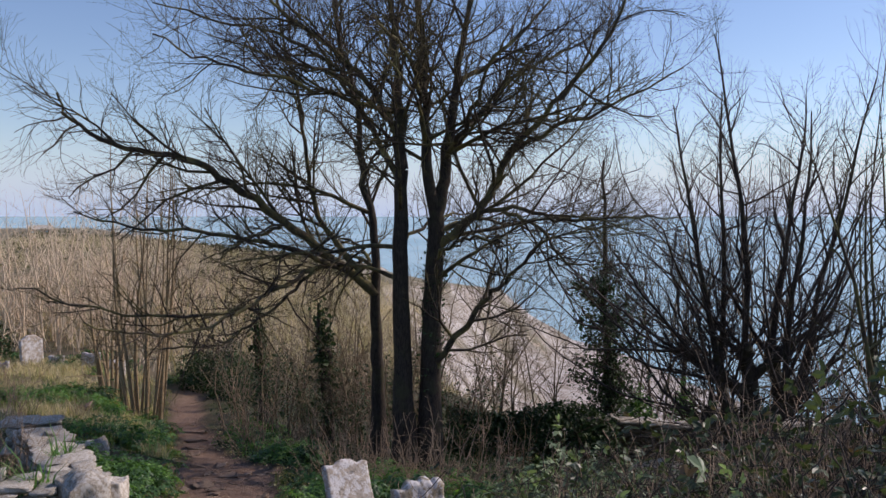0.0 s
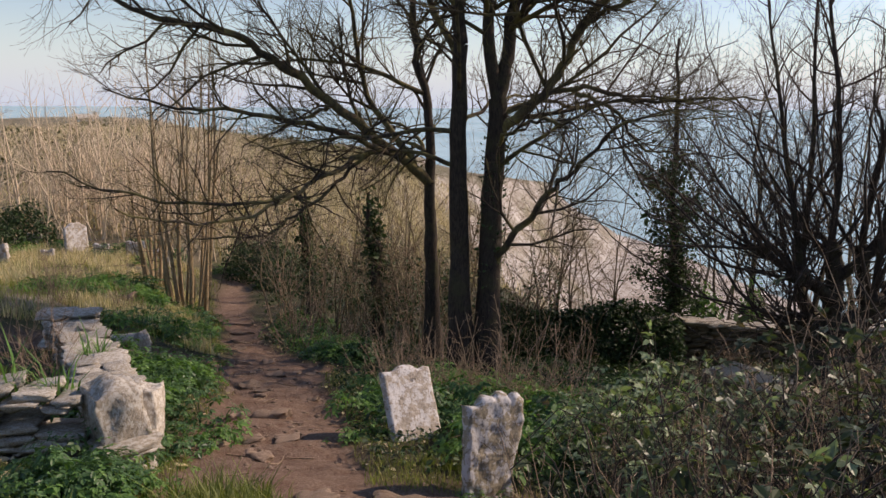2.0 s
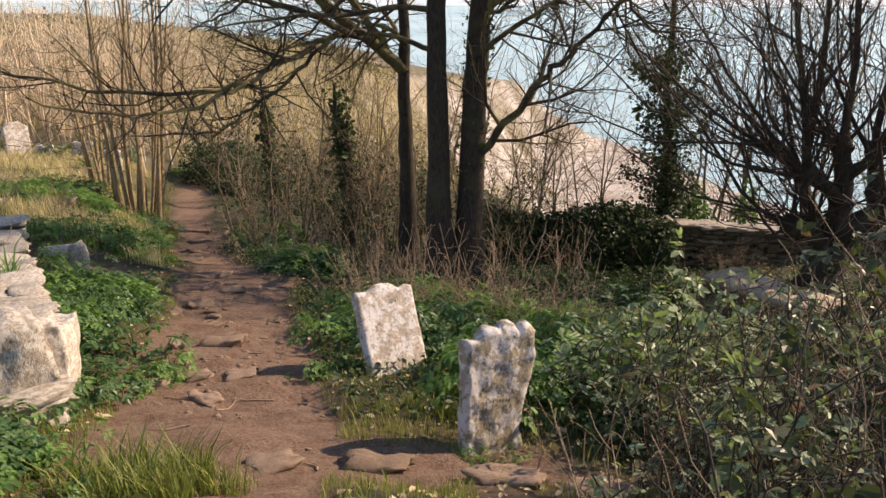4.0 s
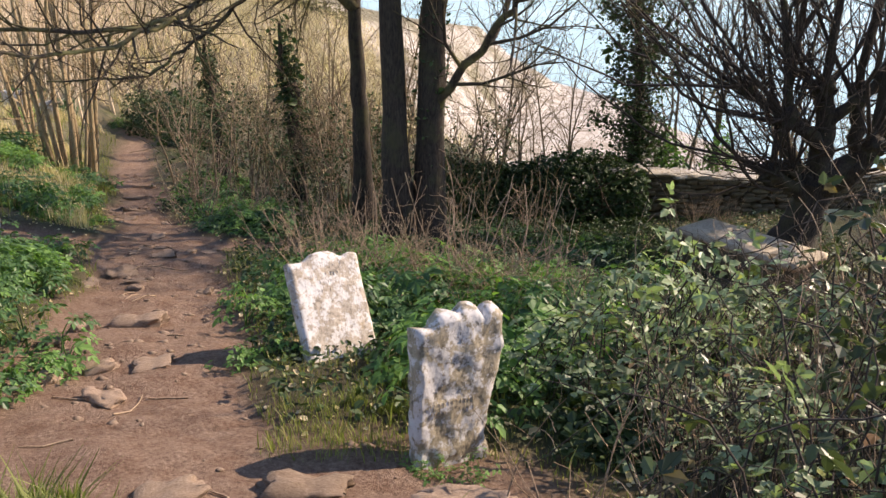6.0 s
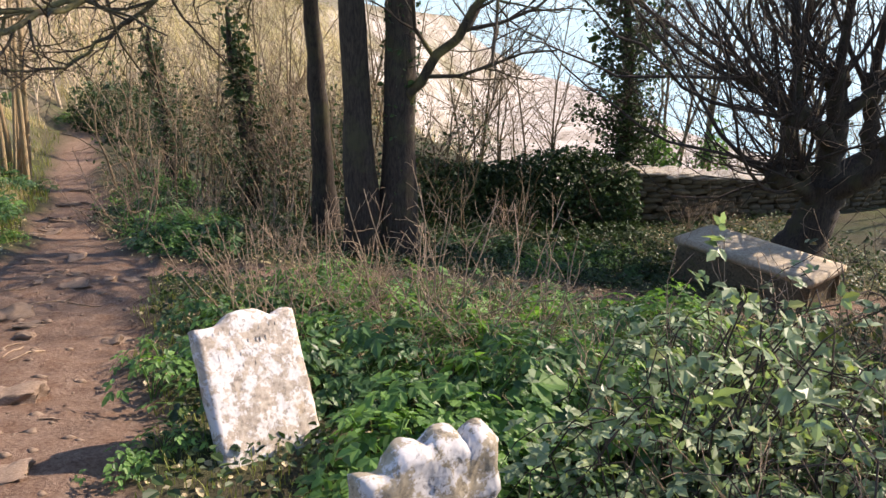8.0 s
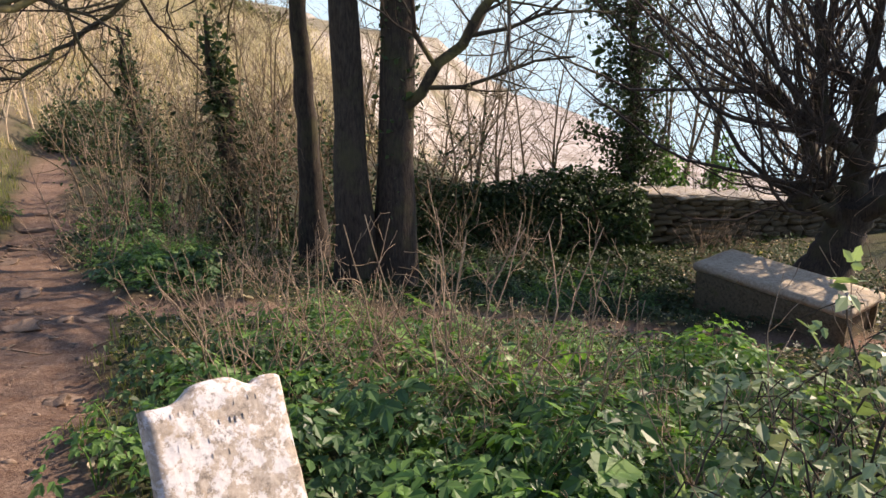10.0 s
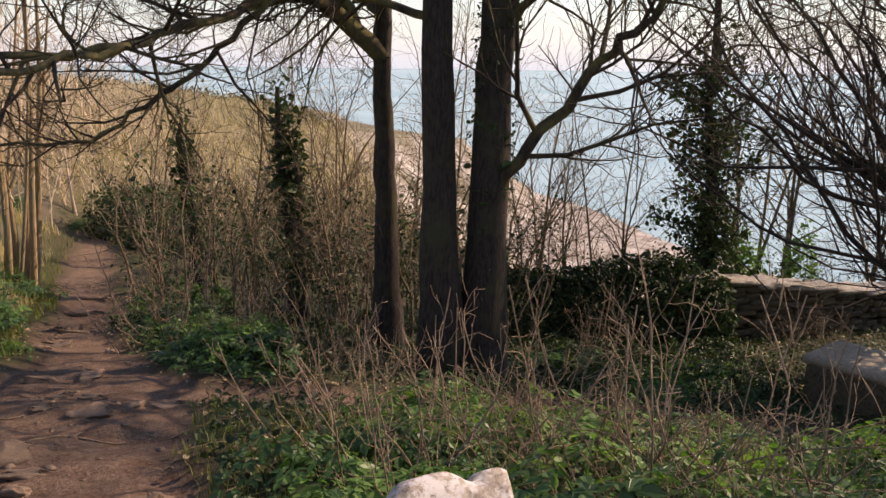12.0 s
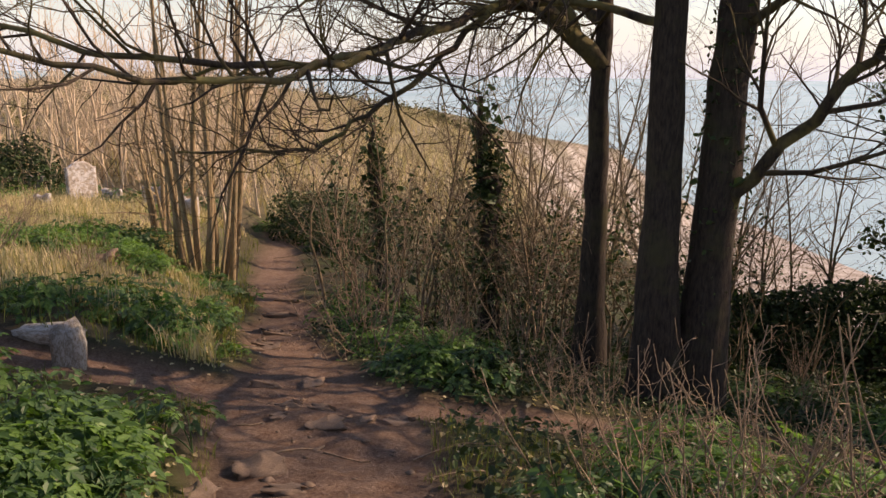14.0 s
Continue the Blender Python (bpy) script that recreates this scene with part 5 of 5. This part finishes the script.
# thin pale saplings before the hedge
for x, y, h in ((2.0, 20.3, 1.9), (0.9, 19.6, 1.6)):
    a, st = multi_stem("thin_sapling", 2, h, 1, 0.2, PALESTEM, 0.018, 2, 0.25, 0.5, 0.12, 0.08, 0.08)
    plant("thin_sapling", "thin pale leafless sapling in front of the dark hedge", "sapling", "", a, x, y)
# twiggy shrubs along the boundary wall
for i, (x, y, s) in enumerate(((5.9, 23.2, 0.75), (6.8, 23.4, 0.8), (7.6, 23.6, 0.7), (8.6, 23.5, 0.8), (9.6, 23.6, 0.9), (3.2, 22.6, 0.8), (1.8, 22.6, 0.7), (10.5, 22.0, 0.9), (11.2, 20.0, 1.0))):
    plant("wall_shrub", "thin twiggy shrub with a few ivy leaves behind the wall", "shrub", "shrubs behind the wall", KINDS[i % 4], x, y, i * 1.3, s)

# ---- grass ----
def grass_mesh(C, size, mat, name, wide=0.006, sprawl=0.7):
    """Bent blades standing at the points C."""
    n = len(C)
    a = R.uniform(0, 6.28, n)
    h = size * np.exp(R.normal(0, 0.35, n))
    lean = R.uniform(0.1, sprawl, n)
    dx, dy = np.cos(a), np.sin(a)
    w = np.clip(h * 0.03, 0.0025, wide)
    V = np.zeros((n, 5, 3))
    for k, (s, f, l) in enumerate(((-1, 0, 0), (1, 0, 0), (0.8, 0.55, 0.3), (-0.8, 0.55, 0.3), (0, 0.95, 1))):
        V[:, k, 0] = C[:, 0] - dy * w * s + dx * lean * h * l
        V[:, k, 1] = C[:, 1] + dx * w * s + dy * lean * h * l
        V[:, k, 2] = C[:, 2] + h * f
    F = np.array([(0, 1, 2), (0, 2, 3), (3, 2, 4)])
    return mesh_of(name, V.reshape(-1, 3), (F[None] + (np.arange(n) * 5)[:, None, None]).reshape(-1, 3), mat)


def verge(x, y):
    p = path_amount(x, y)
    return (p < 0.75) & (sway(x, y, 1.3) + sway(x, y, 3.7, 1) > -0.35)


tagged(new("grass", grass_mesh(np.concatenate([scatter(42000, -7, 2, 3, 14, verge), scatter(9000, -3.2, -0.4, 5.6, 8.4, lambda x, y: path_amount(x, y) < 0.9)]), 0.065, GRASS, "grass")), "short green grass along the path's verges", "grass", kind="stuff")
tagged(new("dry_grass", grass_mesh(scatter(70000, -17, -4.6, 14.5, 29, lambda x, y: (path_amount(x, y) < 0.1) & (x < np.interp(y, LINE_Y, LINE_X) - 0.9) & (sway(x, y, 0.8) + 0.5 * sway(x, y, 2.1) > -0.15)), 0.2, DRYGRASS, "dry_grass")), "tawny dry grass on the bank", "grass", kind="stuff")
tagged(new("rough_grass", grass_mesh(scatter(26000, -17, -4.6, 14.5, 29, lambda x, y: (path_amount(x, y) < 0.1) & (x < np.interp(y, LINE_Y, LINE_X))), 0.13, GRASS, "rough_grass")), "rough green grass on the bank", "grass", kind="stuff")
C = scatter(110000, -75, 12, 32, 125, lambda x, y: (x < np.interp(y, EDGE_Y, EDGE_X) + 8) & (x > -0.62 * y) & (path_amount(x, y) < 0.1) & (np.hypot(x + 13.5, y - 27) > 3.5) & ((y > 31) | (x < -17)))
tagged(new("far_scrub", grass_mesh(C, 0.7, SCRUB, "far_scrub", 0.02, 2.2)), "tawny leafless scrub covering the far hillside", "scrub", kind="stuff")
# creeping ivy and leaf litter over the rest of the ground
C = scatter(42000, -5, 8, 7.5, 22, lambda x, y: (path_amount(x, y) < 0.3) & (x > np.interp(y, LINE_Y, LINE_X)))
tagged(new("ground_ivy", leaves(C + np.array([0, 0, 0.03]) + R.uniform(0, 0.1, (len(C), 1)) * np.array([0, 0, 1]), 0.05, IVY, "ground_ivy", 0.5)), "low creeping ivy covering the ground", "ivy", kind="stuff")
C = scatter(16000, -6, 8, 2, 22, lambda x, y: (path_amount(x, y) < 0.6))
tagged(new("leaf_litter", leaves(C + np.array([0, 0, 0.012]), 0.04, DRYGRASS, "leaf_litter", 0.35)), "dead brown leaves scattered on the ground", "leaf litter", kind="stuff")


# low bushes dotted over the far hillside
B = scatter(420, -70, 4, 42, 140, lambda x, y: (x < np.interp(y, EDGE_Y, EDGE_X) + 2) & (x > -0.6 * y) & (sway(x, y, 0.09, 1) > -0.15))
C = np.concatenate([b + R.normal(0, 1, (60, 3)) * np.array([0.9, 0.7, 0.4]) * R.uniform(0.5, 1.5) + np.array([0, 0, 0.5]) for b in B])
tagged(new("far_bushes", leaves(C, 0.3, OLIVE, "far_bushes", 0.9)), "olive and brown bushes dotted over the far hillside", "bush", kind="stuff")


# ---- a cottage far off on the skyline ----
def cottage(x, y, turn):
    g = thing("far_cottage", "small pale cottage on the far hillside", "house", place=(x, y, stand(x, y) - 0.3))
    g.rotation_euler[2] = turn
    g.scale = (0.5, 0.5, 0.4)
    bm = bmesh.new()
    bmesh.ops.create_cube(bm, size=1, matrix=Matrix.Translation((0, 0, 1.6)) @ Matrix.Diagonal((8, 5, 3.2, 1)))
    part("wall", bm_mesh("wall", bm, TOMB), g)
    bm = bmesh.new()
    vs = [bm.verts.new(p) for p in ((-4.3, -2.9, 3.1), (4.3, -2.9, 3.1), (4.3, 2.9, 3.1), (-4.3, 2.9, 3.1), (-4.3, 0, 5.0), (4.3, 0, 5.0))]
    for f in ((0, 1, 5, 4), (2, 3, 4, 5), (0, 4, 3), (1, 2, 5), (0, 3, 2, 1)):
        bm.faces.new([vs[i] for i in f])
    part("roof", bm_mesh("roof", bm, RUBBLE), g)
    bm = bmesh.new()
    bmesh.ops.create_cube(bm, size=1, matrix=Matrix.Translation((3.2, 0, 5.2)) @ Matrix.Diagonal((0.8, 0.8, 1.4, 1)))
    part("chimney", bm_mesh("chimney", bm, TOMB), g)
    for k in (-2.4, 0, 2.4):
        bm = bmesh.new()
        bmesh.ops.create_cube(bm, size=1, matrix=Matrix.Translation((k, -2.52, 1.7)) @ Matrix.Diagonal((0.9, 0.1, 1.1, 1)))
        part("window", bm_mesh("window", bm, SEA), g)


cottage(-74, 152, 0.4)

# grass tufts at the path's edge
TUFT = []
for k in range(3):
    P = scatter(150, -0.16, 0.16, -0.16, 0.16, lambda x, y: x > -9)
    P[:, 2] = 0
    TUFT.append([("foliage", grass_mesh(P, 0.17, GRASS, "foliage", 0.006, 0.9))])
for k in range(22):
    x, y = (R.uniform(-2.4, -1.65), R.uniform(6.3, 7.0)) if k < 18 else (R.uniform(-1.0, -0.4), R.uniform(8.2, 8.9))
    plant("grass_tuft", "tuft of green and straw-coloured grass beside the path", "grass", "tufts by the path", TUFT[k % 3], x, y, R.uniform(0, 6), R.uniform(0.6, 1.1) * (1 if k < 18 else 0.5))

# tufts rooted on the ruined wall
FERN = []
for k in range(2):
    P = scatter(90, -0.12, 0.12, -0.12, 0.12, lambda x, y: x > -9)
    P[:, 2] = 0
    FERN.append([("foliage", grass_mesh(P, 0.22, ALEX, "foliage", 0.012, 1.3))])
for x, y, z in ((-4.3, 7.72, 0.44), (-4.9, 7.55, 0.46), (-3.9, 7.8, 0.46), (-4.6, 9.9, 0.42)):
    o = plant("wall_fern", "small green fern tuft growing on the wall", "fern", "ferns on the wall", FERN[int(R.integers(2))], x, y, R.uniform(0, 6))
    o.location[2] += z
